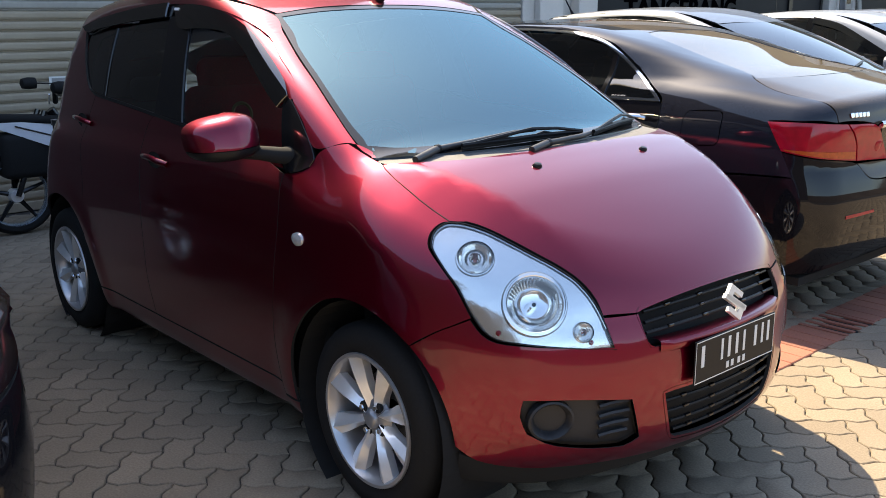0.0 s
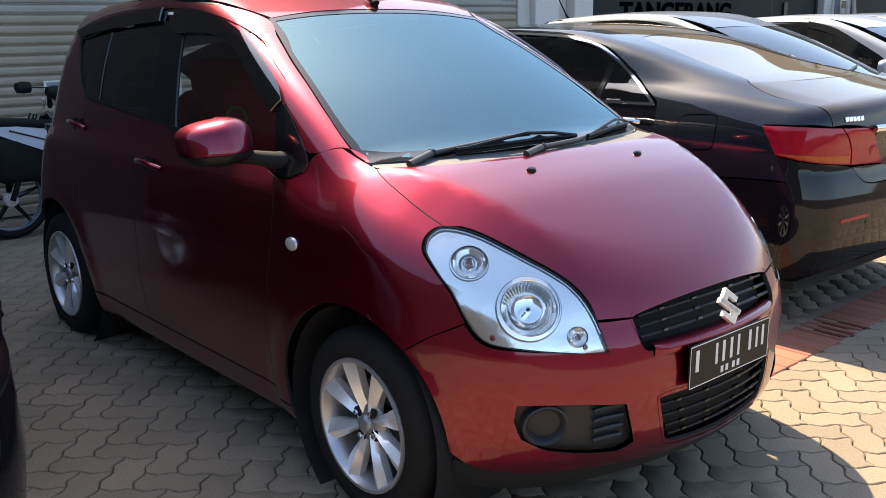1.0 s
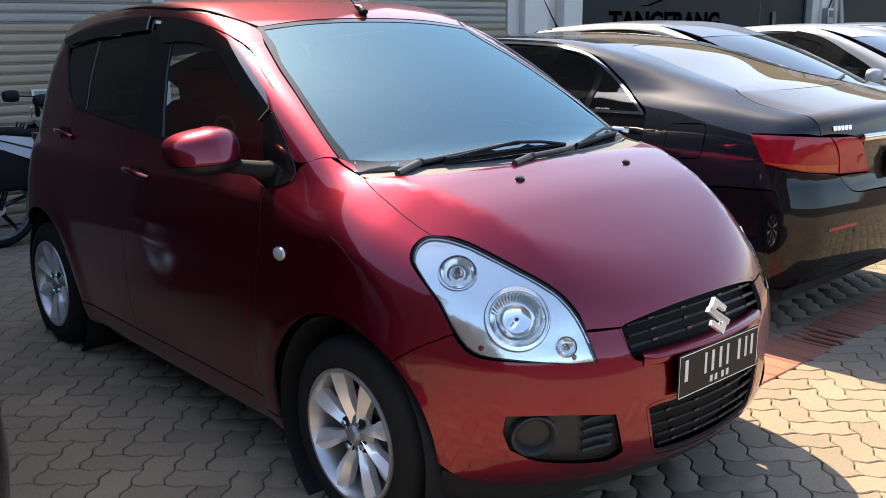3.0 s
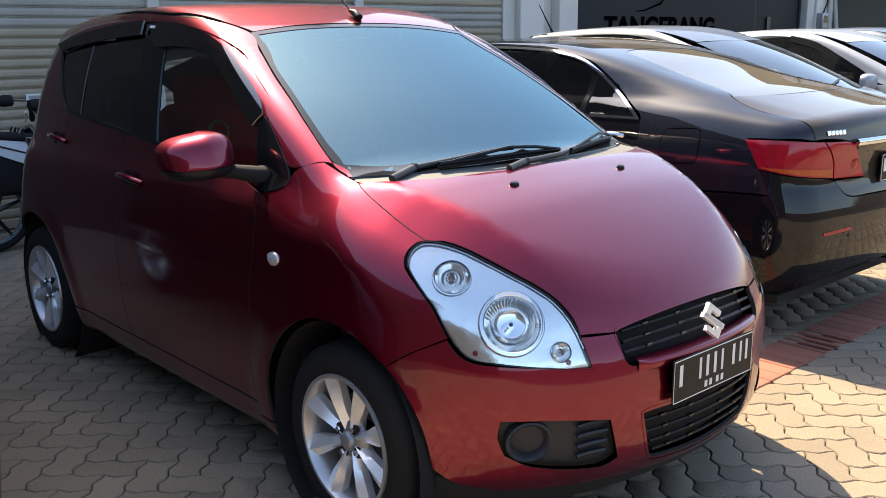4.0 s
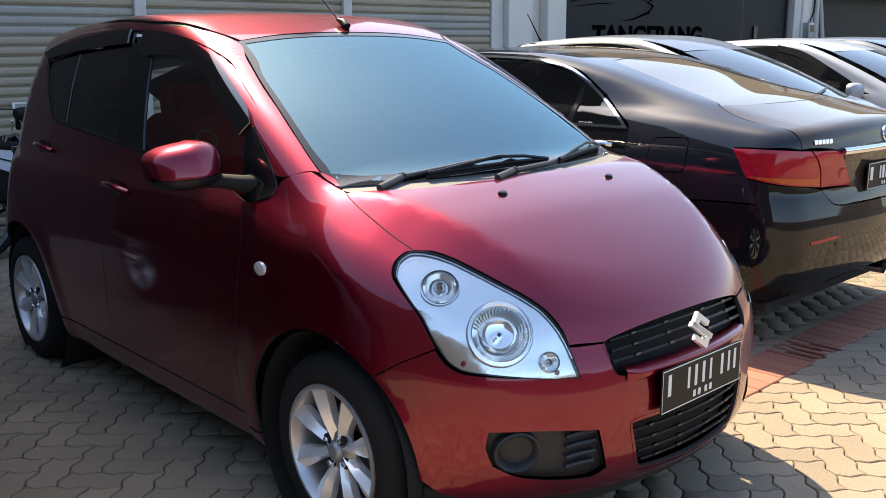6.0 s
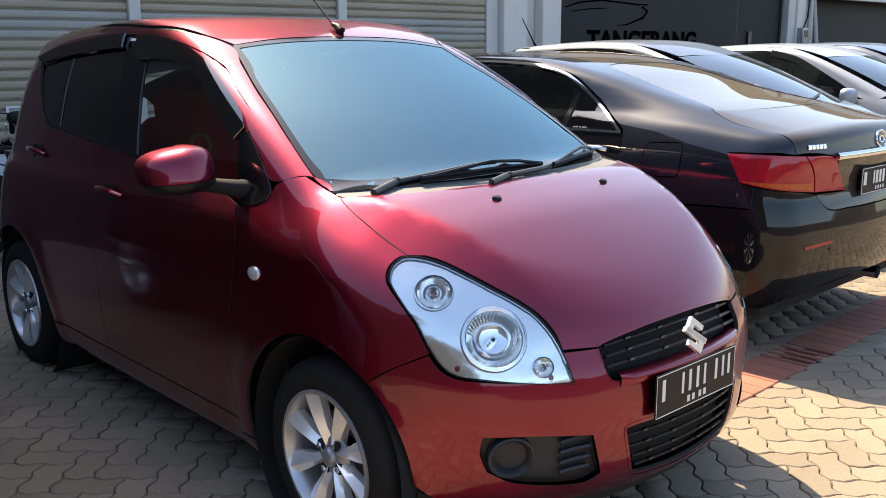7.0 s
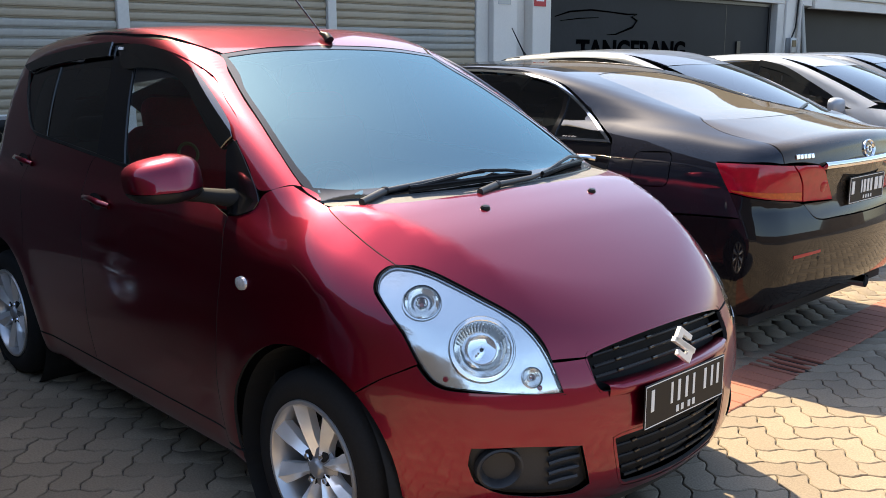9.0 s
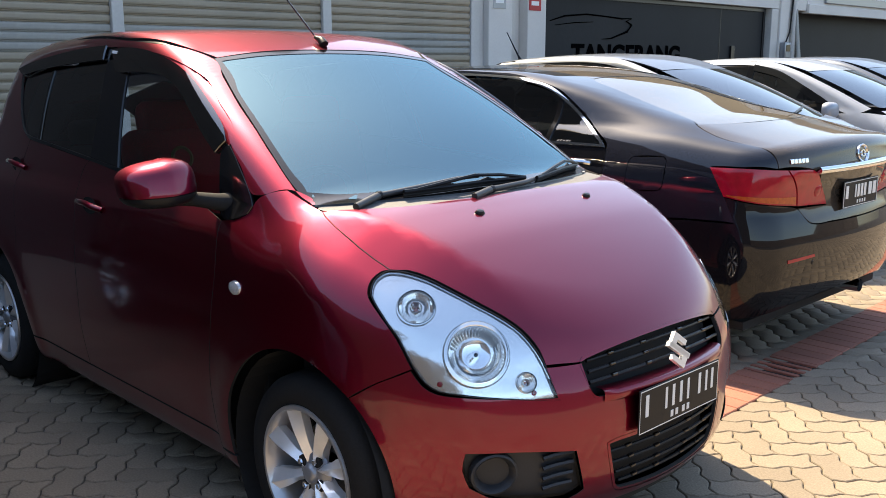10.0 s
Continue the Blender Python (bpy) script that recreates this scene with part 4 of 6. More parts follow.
def front_details(F, bonnet_v, screen_v, roof_v, front_v, car):
    # number plate with plain bars in place of its characters
    plate = part("number_plate", box(0.753, -0.209, 0.459, 0.758, 0.209, 0.589, 0.002), M["plate_black"], car, "black number plate with white marks")
    edge = box(0.757, -0.206, 0.583, 0.7585, 0.206, 0.586)
    box(0.757, -0.206, 0.4615, 0.7585, 0.206, 0.4645, bm=edge)
    box(0.757, -0.2065, 0.4615, 0.7585, -0.2045, 0.586, bm=edge)
    box(0.757, 0.2045, 0.4615, 0.7585, 0.2065, 0.586, bm=edge)
    part("plate_border", edge, M["plate_white"], plate)
    for y0, y1 in ((-0.185, -0.15), (-0.085, -0.06), (-0.05, -0.02), (-0.01, 0.02), (0.03, 0.055), (0.09, 0.12), (0.13, 0.155), (0.162, 0.19)):
        part("plate_bar", box(0.757, y0 * 0.85 + y1 * 0.15, 0.506, 0.759, y0 * 0.4 + y1 * 0.6, 0.57, 0.0008), M["plate_white"], plate)
    for y0 in (-0.05, -0.025, 0.01, 0.035):
        part("plate_bar", box(0.757, y0, 0.473, 0.759, y0 + 0.014, 0.493, 0.0008), M["plate_white"], plate)
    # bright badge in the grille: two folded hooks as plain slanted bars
    badge = new("badge")
    badge.parent = car
    badge.matrix_local = pose(0.735, 0, 0.660, 0, -14, 0)
    for a in (0, math.pi):
        bm = bmesh.new()
        out = [(-0.006, 0.054), (0.044, 0.016), (0.032, 0.004), (0.0, 0.028), (-0.012, 0.018), (0.05, -0.024), (0.038, -0.036), (-0.042, 0.02)]
        f = bm.faces.new([bm.verts.new((0, y, z)) for y, z in out])
        ex = bmesh.ops.extrude_face_region(bm, geom=[f])
        bmesh.ops.translate(bm, verts=[v for v in ex["geom"] if isinstance(v, bmesh.types.BMVert)], vec=(0.012, 0, 0))
        bmesh.ops.recalc_face_normals(bm, faces=bm.faces)
        bmesh.ops.rotate(bm, verts=bm.verts, matrix=Matrix.Rotation(a, 3, "X"))
        if a:
            bmesh.ops.translate(bm, verts=bm.verts, vec=(0, 0, -0.004))
        part("badge_hook", bm, M["badge_silver"], badge)
    # washer jets
    for s in (-1, 1):
        P, n = on_body(F, bonnet_v, bonnet_v.uv(np.array([(0.193, 0.263 * s, 1.02)])))
        ob = part("washer_jet", turned([(0, 0.011), (0.009, 0.009), (0.013, 0.002), (0.013, -0.003)], 14, "z"), M["black_plastic"], car, smooth=True)
        ob.matrix_local = Matrix.Translation(P[0]) @ Vector(n[0]).to_track_quat("Z", "Y").to_matrix().to_4x4() @ Matrix.Scale(1.4, 4, (1, 0, 0))
    # cowl panel, wipers
    part("cowl_panel", skin(F, bonnet_v, both([(0.106, 0, 1.058), (0.099, -0.25, 1.056), (0.079, -0.44, 1.054), (0.024, -0.59, 1.054), (-0.03, -0.65, 1.05), (-0.09, -0.66, 1.05), (-0.11, -0.635, 1.06), (-0.038, -0.52, 1.062), (0.025, -0.3, 1.065), (0.053, 0, 1.065)]), M["cowl_grey"], lift=-0.007, flange=0, grid=0.05), None, car, "grey plastic cowl panel")
    lifted = lambda pts, rise: [tuple(p + q * h) for p, q, h in zip(*on_body(F, screen_v, screen_v.uv(np.array(pts))), rise)]
    wipers = (
        (((0.008, -0.59, 1.054), (-0.03, -0.468, 1.069), (-0.024, -0.287, 1.08), (-0.034, -0.13, 1.088), (-0.02, -0.044, 1.088)), ((0.005, -0.4, 1.068), (0.025, -0.238, 1.07), (0.03, -0.061, 1.073), (0.04, 0.121, 1.07))),
        (((0.104, -0.19, 1.055), (0.078, -0.085, 1.063), (0.06, 0.1, 1.066), (0.01, 0.28, 1.068), (-0.04, 0.43, 1.072)), ((0.05, 0.17, 1.064), (0.0, 0.32, 1.07), (-0.05, 0.46, 1.074), (-0.1, 0.58, 1.07))))
    for reach, edge in wipers:
        L = lifted(reach, (0.004, 0.008, 0.009, 0.011, 0.014))
        arm = part("wiper", tube(L[1:], [0.0095, 0.009, 0.0065, 0.005], 10), M["wiper_grey"], car, "black windscreen wiper", smooth=True)
        part("wiper_pivot", tube(L[:2], [0.011, 0.0125], 12), M["wiper_grey"], arm, smooth=True)
        part("wiper_collar", tube([tuple(np.array(L[1]) - (np.array(L[2]) - L[1]) * 0.04), tuple(np.array(L[1]) + (np.array(L[2]) - L[1]) * 0.03)], 0.014, 12), M["black_plastic"], arm, smooth=True)
        dense = [tuple(np.array(edge[k]) * (1 - t) + np.array(edge[k + 1]) * t) for k in range(3) for t in (0, 0.33, 0.67)] + [edge[3]]
        part("wiper_blade", tube(lifted(dense, [0.006] * 10), 0.006, 6), M["rubber"], arm)
        part("blade_rail", tube(lifted(dense, [0.018] * 10), 0.007, 6), M["black_plastic"], arm)
        part("blade_bridge", tube(lifted(dense[1:9:2] + [dense[9]], (0.02, 0.034, 0.044, 0.036, 0.02)), 0.006, 6), M["black_plastic"], arm)
        for k in (3, 6):
            part("blade_claw", tube(lifted(dense[k - 1:k + 2], (0.015, 0.028, 0.015)), 0.005, 6), M["black_plastic"], arm)
    # aerial
    P, n = on_body(F, roof_v, roof_v.uv(np.array([(-0.94, 0.0, 1.5)])))
    p = Vector(P[0])
    aer = part("aerial", tube([p + Vector((0.03, 0, -0.004)), p + Vector((0.012, 0, 0.014)), p + Vector((-0.025, 0, 0.026))], [0.02, 0.017, 0.008], 12), M["black_plastic"], car, "black whip aerial", smooth=True)
    part("aerial_rod", tube([p + Vector((-0.02, 0, 0.024)), p + Vector((-0.36, 0, 0.30))], 0.0032, 8), M["gloss_black"], aer)


M["badge_silver"] = material("badge_silver", (0.85, 0.85, 0.84), 0.28, 0.6, stain=0.05, stain_scale=40)
M["crest_gold"] = material("crest_gold", (0.35, 0.2, 0.06), 0.6)
M["wiper_grey"] = material("wiper_grey", (0.028, 0.028, 0.03), 0.4, grain=0.15, scale=200)
M["cowl_grey"] = material("cowl_grey", (0.12, 0.117, 0.113), 0.7, grain=0.15, scale=90)
red_car = hatchback()


# ---- the black saloon, parked tail outwards ----
SALOON = dict(
    prof=[(0.15, -0.08), (0.35, -0.02), (0.6, 0.0), (0.8, -0.012), (0.95, -0.035), (1.05, -0.075), (1.15, -0.13)],
    plan=[(-4, 0.80), (-3.6, 0.878), (-3.1, 0.905), (-2, 0.91), (0, 0.905), (0.5, 0.86), (0.9, 0.72)],
    nose=[(0.15, 0.85), (0.3, 0.93), (0.5, 0.95), (0.7, 0.92), (0.8, 0.85)],
    tail=[(0.2, -3.80), (0.4, -3.90), (0.6, -3.915), (0.7, -3.895), (0.8, -3.865), (0.95, -3.875), (1.05, -3.875), (1.15, -3.84)],
    deck=[(-4, 1.09), (-3.8, 1.105), (-3.5, 1.13), (-3.2, 1.155), (-2.5, 1.14), (-0.5, 1.08), (-0.1, 1.03), (0.5, 0.92), (0.9, 0.76)],
    gside=[(0.8, 0.86), (1.05, 0.765), (1.29, 0.705), (1.4, 0.655), (1.48, 0.60)],
    gplan=[(-3.6, -0.15), (-3.0, -0.06), (-2.4, -0.005), (-1.5, 0.0), (0, 0.0)],
    screen=[(0.9, 0.15), (1.05, -0.15), (1.25, -0.58), (1.42, -0.98)],
    roof=[(-3.2, 1.30), (-2.6, 1.405), (-2.1, 1.445), (-1.6, 1.455), (-1.1, 1.435), (-0.8, 1.39)],
    hatch=[(1.0, -3.62), (1.125, -3.32), (1.26, -2.89), (1.385, -2.49), (1.5, -2.1)],
    axles=(0.0, -2.775), flare=0.008, nose_bow=0.28, tail_bow=0.16, crown=0.08, fold=(2.0, 0.0, 0.0), screen_bow=0.2, roof_crown=0.07, hatch_bow=0.15, hatch_k=0.31,
    k_nose=0.2, k_tail=0.16, k_deck=0.06, k_roof=0.07, floor=0.16, waist=1.0, blend=0.16)


def saloon(m):
    F = car_form(SALOON)
    car = thing("saloon_car", m, "dusty black four-door saloon car parked tail outwards", "car")
    S = Flat((0, 0, 0), (1, 0, 0), (0, -1, 0))
    back = Round(-3.2, 0, 0.7, math.pi)
    rear_up = Flat((-3.2, 0, 0.7), (0, 1, 0), (-0.5, 0, 0.87))
    lid_v = Flat((-3.2, 0, 0.6), (0, 1, 0), (-0.75, 0, 0.66))
    up = Flat((0, 0, 0.8), (1, 0, 0), (0, 0, 1))
    front_v = Round(0.2, 0)
    ws_v = Flat((-0.7, 0, 0.8), (0, 1, 0), (0.5, 0, 0.87))
    paint, dusty = M["black_paint"], M["dusty_black"]
    arch_f = lambda a0, a1, n: ring(0, 0.3, 0.365, 0.375, a0, a1, n)
    arch_r = lambda a0, a1, n: ring(-2.775, 0.3, 0.365, 0.37, a0, a1, n)
    seam = laid(F, up, [(-3.29, -0.61, 1), (-3.38, -0.655, 1), (-3.5, -0.685, 1), (-3.7, -0.70, 1)]) + laid(F, S, xz((-3.775, 1.03), (-3.79, 0.985)))
    c_edge = laid(F, rear_up, [(-2.435, -0.34, 1.38), (-2.49, -0.385, 1.365), (-2.60, -0.405, 1.335), (-2.75, -0.425, 1.295), (-2.93, -0.46, 1.25), (-3.11, -0.505, 1.204), (-3.24, -0.56, 1.17), (-3.30, -0.612, 1.155)])
    flat = lambda pts: [(x, z) for x, _, z in pts]
    d1 = [(-0.44, 0.27), (-0.45, 0.6), (-0.42, 0.97)]
    d2 = [(-1.62, 0.99), (-1.66, 0.7), (-1.62, 0.27)]
    d3 = [(-2.905, 1.035), (-2.915, 0.92), (-2.86, 0.78), (-2.73, 0.68)]
    fender = xz(*d1, (-0.3, 0.99), (0.2, 0.95), (0.55, 0.85), (0.62, 0.7), (0.5, 0.58)) + arch_f(40, 186, 12)
    f_door = xz(*d1, (-1.0, 0.985), *d2)
    r_door = xz(*d2[::-1], (-2.2, 1.02), (-2.5, 1.032), *d3) + arch_r(82, 12, 7) + xz((-2.41, 0.27))
    fuel = xz((-3.085, 1.003), (-3.255, 1.013), (-3.275, 0.995), (-3.275, 0.87), (-3.255, 0.848), (-3.08, 0.84), (-3.058, 0.857), (-3.063, 0.98))
    win_q = [(-2.905, 1.039), (-2.893, 1.062), (-2.80, 1.115), (-2.685, 1.185), (-2.55, 1.27), (-2.42, 1.332), (-2.1, 1.39), (-1.6, 1.402), (-1.0, 1.375), (-0.75, 1.285), (-0.35, 1.03)]
    over = [(-0.28, 1.03), (-0.72, 1.31), (-1.0, 1.41), (-1.6, 1.432), (-2.1, 1.425)]
    tail_q = [(-3.517, 0.986), (-3.605, 0.848), (-3.665, 0.73), (-3.2, 0.70)]
    quarter = laid(F, S, xz(*win_q, *over)) + c_edge[:-1] + seam + laid(F, back, [(-3.75, -0.69, 0.986), (-3.65, -0.78, 0.991), (-3.58, -0.825, 0.99)]) + laid(F, S, xz(*tail_q) + arch_r(128, 82, 6) + xz(*d3[::-1][1:-1]))
    quarter_v = Flat((-2, 0, 0.5), (1, 0, 0), (0, -0.8, 0.6))
    glass_f = xz((-0.62, 1.0), (-0.95, 1.25), (-1.1, 1.345), (-1.55, 1.378), (-1.58, 1.012))
    glass_r = xz((-1.66, 1.015), (-1.64, 1.378), (-2.08, 1.365), (-2.40, 1.31), (-2.475, 1.28), (-2.49, 1.05))
    glass_q = xz((-2.525, 1.05), (-2.505, 1.272), (-2.57, 1.238), (-2.69, 1.158), (-2.85, 1.062))
    pillar = xz((-1.585, 1.012), (-1.555, 1.38), (-1.638, 1.38), (-1.655, 1.015))
    bar = xz((-2.492, 1.045), (-2.474, 1.29), (-2.503, 1.278), (-2.523, 1.046))
    lamp_o = [(-3.517, -0.86, 0.982), (-3.6, -0.86, 0.85), (-3.72, -0.80, 0.826), (-3.80, -0.62, 0.803), (-3.815, -0.557, 0.797), (-3.815, -0.575, 0.88), (-3.79, -0.64, 0.978), (-3.65, -0.78, 0.986)]
    lamp_i = [(-3.79, -0.633, 0.977), (-3.815, -0.568, 0.88), (-3.815, -0.549, 0.795), (-3.86, -0.312, 0.786), (-3.86, -0.335, 0.83), (-3.85, -0.42, 0.93), (-3.84, -0.475, 0.968)]
    for s in (1, -1):
        part("fender", skin(F, S, fender, paint, side=s, grid=0.06), None, car)
        fd = part("front_door", skin(F, S, f_door, paint, side=s, grid=0.06), None, car)
        part("window_glass", skin(F, S, glass_f, M["tinted_glass"], side=s, lift=-0.008, flange=0, gap=-0.004), None, fd)
        rd = part("rear_door", skin(F, S, r_door, paint, side=s, grid=0.06), None, car)
        part("window_glass", skin(F, S, glass_r, M["tinted_glass"], side=s, lift=-0.008, flange=0, gap=-0.004), None, rd)
        part("quarter_glass", skin(F, S, glass_q, M["tinted_glass"], side=s, lift=-0.008, flange=0, gap=-0.004), None, rd)
        part("window_bar", skin(F, S, bar, M["gloss_black"], side=s, gap=0.0), None, rd)
        part("b_pillar", skin(F, S, pillar, M["gloss_black"], side=s, gap=0.0), None, car)
        q = part("rear_quarter", skin(F, quarter_v, quarter, M["film_black"], holes=[laid(F, S, fuel)], side=s, grid=0.05, sharp=50), None, car)
        part("fuel_flap", skin(F, S, fuel, M["film_black"], side=s, lift=0.0005), None, q)
        trim = xz((-0.75, 1.135), (-0.95, 1.285), (-1.1, 1.365), (-1.6, 1.399), (-2.08, 1.388), (-2.28, 1.361), (-2.42, 1.325), (-2.545, 1.262), (-2.695, 1.168), (-2.865, 1.068), (-2.9, 1.036), (-2.5, 1.034), (-1.6, 1.004), (-0.6, 0.982), (-0.6, 0.993), (-1.6, 1.016), (-2.5, 1.047), (-2.86, 1.05), (-2.845, 1.063), (-2.685, 1.156), (-2.535, 1.248), (-2.41, 1.309), (-2.27, 1.346), (-2.08, 1.374), (-1.6, 1.386), (-1.1, 1.354), (-0.95, 1.272))
        part("window_trim", skin(F, S, trim, M["chrome"], side=s, lift=0.005, gap=0.001, step=0.012, grid=0.03, flange=0.006, sharp=60), None, car, "bright chrome window trim")
        L = part("tail_lamp", skin(F, back, lamp_o, M["lamp_red"], side=s, lift=0.003, sharp=40), None, car, "red tail lamp with amber strip")
        part("lamp_inner", skin(F, back, lamp_i, M["lamp_red"], side=s, lift=0.003), None, L)
        part("amber_lens", skin(F, back, [(-3.6, -0.84, 0.862), (-3.61, -0.85, 0.853), (-3.72, -0.80, 0.832), (-3.80, -0.60, 0.809), (-3.815, -0.565, 0.805), (-3.815, -0.57, 0.845), (-3.76, -0.69, 0.852)], M["lamp_amber"], side=s, lift=0.005, flange=0.001), None, L)
        ob = part("reverse_lens", turned([(0, 0.006), (0.02, 0.005), (0.03, 0.0)], 24, "z"), M["lamp_red"], L, smooth=True)
        P, n = on_body(F, back, back.uv(np.array([(-3.84, -0.40, 0.86)])))
        ob.matrix_local = Matrix.Translation(P[0] * (1, s, 1) + n[0] * (1, s, 1) * 0.004) @ Vector(n[0] * (1, s, 1)).to_track_quat("Z", "Y").to_matrix().to_4x4()
        for hx, owner in ((-1.42, fd), (-2.72, rd)):
            P, n = on_body(F, S, S.uv(np.array([(hx - 0.11, 0, 0.95), (hx - 0.08, 0, 0.952), (hx, 0, 0.95), (hx + 0.08, 0, 0.948), (hx + 0.11, 0, 0.944)])))
            part("door_handle", tube([tuple((p + k * h) * (1, s, 1)) for p, k, h in zip(P, n, (0.002, 0.03, 0.035, 0.03, 0.002))], 0.013, 8), M["chrome"], owner, smooth=True)
        for wx in (0.0, -2.775):
            mm = pose(wx, -0.80 * s, 0.32) @ (Matrix() if s > 0 else Matrix.Rotation(math.pi, 4, "Z"))
            wheel_parts(car, mm, 0.32, 0.21, 0.2, 10, M["alloy"])
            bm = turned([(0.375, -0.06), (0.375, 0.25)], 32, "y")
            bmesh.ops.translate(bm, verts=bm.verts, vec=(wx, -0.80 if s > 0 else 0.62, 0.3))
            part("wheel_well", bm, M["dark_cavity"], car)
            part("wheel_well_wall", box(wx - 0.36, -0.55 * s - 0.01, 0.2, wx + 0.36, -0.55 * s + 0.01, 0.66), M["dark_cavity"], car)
        part("sill", skin(F, S, xz((-0.37, 0.265), (-0.37, 0.19), (-2.40, 0.19), (-2.41, 0.265)), paint, side=s, grid=0.08), None, car)
        part("inner_panel", box(-3.3, s * 0.70 - 0.01, 0.24, 0.3, s * 0.70 + 0.01, 0.92), M["dark_cavity"], car)
    lamp_seam = laid(F, back, [(-3.84, -0.48, 0.972), (-3.85, -0.42, 0.935), (-3.86, -0.333, 0.83), (-3.86, -0.308, 0.782), (-3.82, -0.545, 0.785), (-3.86, -0.475, 0.712), (-3.89, -0.3, 0.703), (-3.905, 0, 0.70)])
    lid = both(lamp_seam[::-1] + seam[::-1] + [(-3.36, -0.3, 1.137), (-3.385, 0, 1.142)])
    t = part("boot_lid", skin(F, lid_v, lid, dusty, grid=0.045, sharp=48), None, car)
    rg = both([(-2.41, 0, 1.42), (-2.418, -0.24, 1.41)] + c_edge + [(-3.36, -0.3, 1.13), (-3.38, 0, 1.135)])
    part("rear_window", skin(F, rear_up, rg, M["rear_glass"], gap=0.004, flange=0, lift=-0.003), None, car, "dusty dark rear window")
    part("rear_window_seal", skin(F, rear_up, rg, M["gloss_black"], holes=[[tuple(p) for p in shrink(rear_up, rg, 0.02)]], gap=0, flange=0.01, lift=-0.004, grid=0.08), None, car)
    rf = both([(-2.405, 0, 1.42), (-2.413, -0.24, 1.41)] + c_edge[:1] + laid(F, S, xz((-2.1, 1.425), (-1.6, 1.432), (-1.0, 1.41), (-0.86, 1.365))) + [(-0.86, 0, 1.4)])
    part("roof", skin(F, up, rf, dusty, grid=0.06, gap=0.001), None, car)
    bump = both([(-3.91, 0, 0.697), (-3.89, -0.3, 0.70), (-3.865, -0.478, 0.709), (-3.82, -0.548, 0.783), (-3.80, -0.62, 0.80), (-3.72, -0.80, 0.823), (-3.605, -0.86, 0.846), (-3.665, -0.87, 0.73), (-3.3, -0.9, 0.71), (-3.0, -0.9, 0.64), (-3.07, -0.9, 0.52), (-3.14, -0.9, 0.32), (-3.2, -0.88, 0.23), (-3.55, -0.82, 0.24), (-3.76, -0.66, 0.28), (-3.87, -0.4, 0.335), (-3.89, 0, 0.35)])
    part("rear_bumper", skin(F, back, bump, paint, grid=0.05, sharp=50), None, car)
    ws = both([(-0.12, 0, 1.05), (-0.2, -0.4, 1.05), (-0.33, -0.68, 1.04), (-0.98, -0.58, 1.40), (-0.88, 0, 1.41)])
    part("windscreen", skin(F, ws_v, ws, M["windscreen"], flange=0, grid=0.1, gap=0.004), None, car)
    bn = both([(0.92, 0, 0.72), (0.75, -0.55, 0.76), (0.55, -0.70, 0.85), (0.2, -0.76, 0.95), (-0.30, -0.70, 1.0), (-0.18, -0.4, 1.04), (-0.1, 0, 1.05)])
    part("bonnet", skin(F, Flat((0.2, 0, 0.5), (0, 1, 0), (0.4, 0, 0.9)), bn, paint, grid=0.08), None, car)
    fb = both([(0.94, 0, 0.71), (0.76, -0.56, 0.75), (0.6, -0.78, 0.72), (0.5, -0.86, 0.57), (0.36, -0.88, 0.35), (0.4, -0.86, 0.22), (0.9, 0, 0.2)])
    part("front_bumper", skin(F, front_v, fb, paint, grid=0.08), None, car)
    part("cabin_floor", box(-3.7, -0.78, 0.2, 0.6, 0.78, 0.24), M["dark_cavity"], car)
    part("rear_shelf", box(-3.3, -0.55, 1.03, -2.6, 0.55, 1.05), M["dark_cavity"], car)
    seat("front_seat", -1.3, -0.38, M["grey_cloth"], car)
    seat("front_seat", -1.3, 0.38, M["grey_cloth"], car)
    part("rear_seat", box(-2.6, -0.62, 0.5, -2.35, 0.62, 1.05, 0.08, segments=4), M["grey_cloth"], car, smooth=True)
    for k, w in enumerate((0.03, 0.018, 0.024, 0.03, 0.02)):
        part("glass_script", skin(F, S, xz((-2.57 - 0.02 * k, 1.054), (-2.57 - 0.02 * k - w / 2, 1.055), (-2.573 - 0.02 * k - w / 2, 1.061 + 0.003 * (k % 2)), (-2.573 - 0.02 * k, 1.06)), M["cap_grey"], side=-1, lift=-0.006, flange=0, gap=0), None, car)
    # bright bar, plate, badges as plain shapes
    ys = np.linspace(-0.47, 0.47, 13)
    P, n = on_body(F, back, back.uv(np.stack([0 * ys - 3.87, ys, 0 * ys + 0.962], -1)))
    bm = tube([tuple(p + k * 0.008) for p, k in zip(P, n)], 0.019, 10)
    part("chrome_bar", bm, M["chrome"], t, "chrome bar over the plate", smooth=True)
    pl = part("number_plate", box(-3.893, -0.21, 0.752, -3.887, 0.21, 0.888, 0.002), M["plate_black"], t, "black number plate with white marks")
    for y0, y1 in ((0.155, 0.185), (0.06, 0.075), (0.02, 0.045), (-0.02, 0.005), (-0.06, -0.035), (-0.13, -0.09), (-0.185, -0.145)):
        part("plate_bar", box(-3.896, y0, 0.80, -3.893, y1, 0.865, 0.001), M["plate_white"], pl)
    for y0 in (0.03, 0.0, -0.03, -0.06):
        part("plate_bar", box(-3.896, y0, 0.768, -3.893, y0 + 0.014, 0.786, 0.001), M["plate_white"], pl)
    edge = box(-3.8955, -0.206, 0.756, -3.893, 0.206, 0.759)
    box(-3.8955, -0.206, 0.881, -3.893, 0.206, 0.884, bm=edge)
    box(-3.8955, -0.206, 0.756, -3.893, -0.203, 0.884, bm=edge)
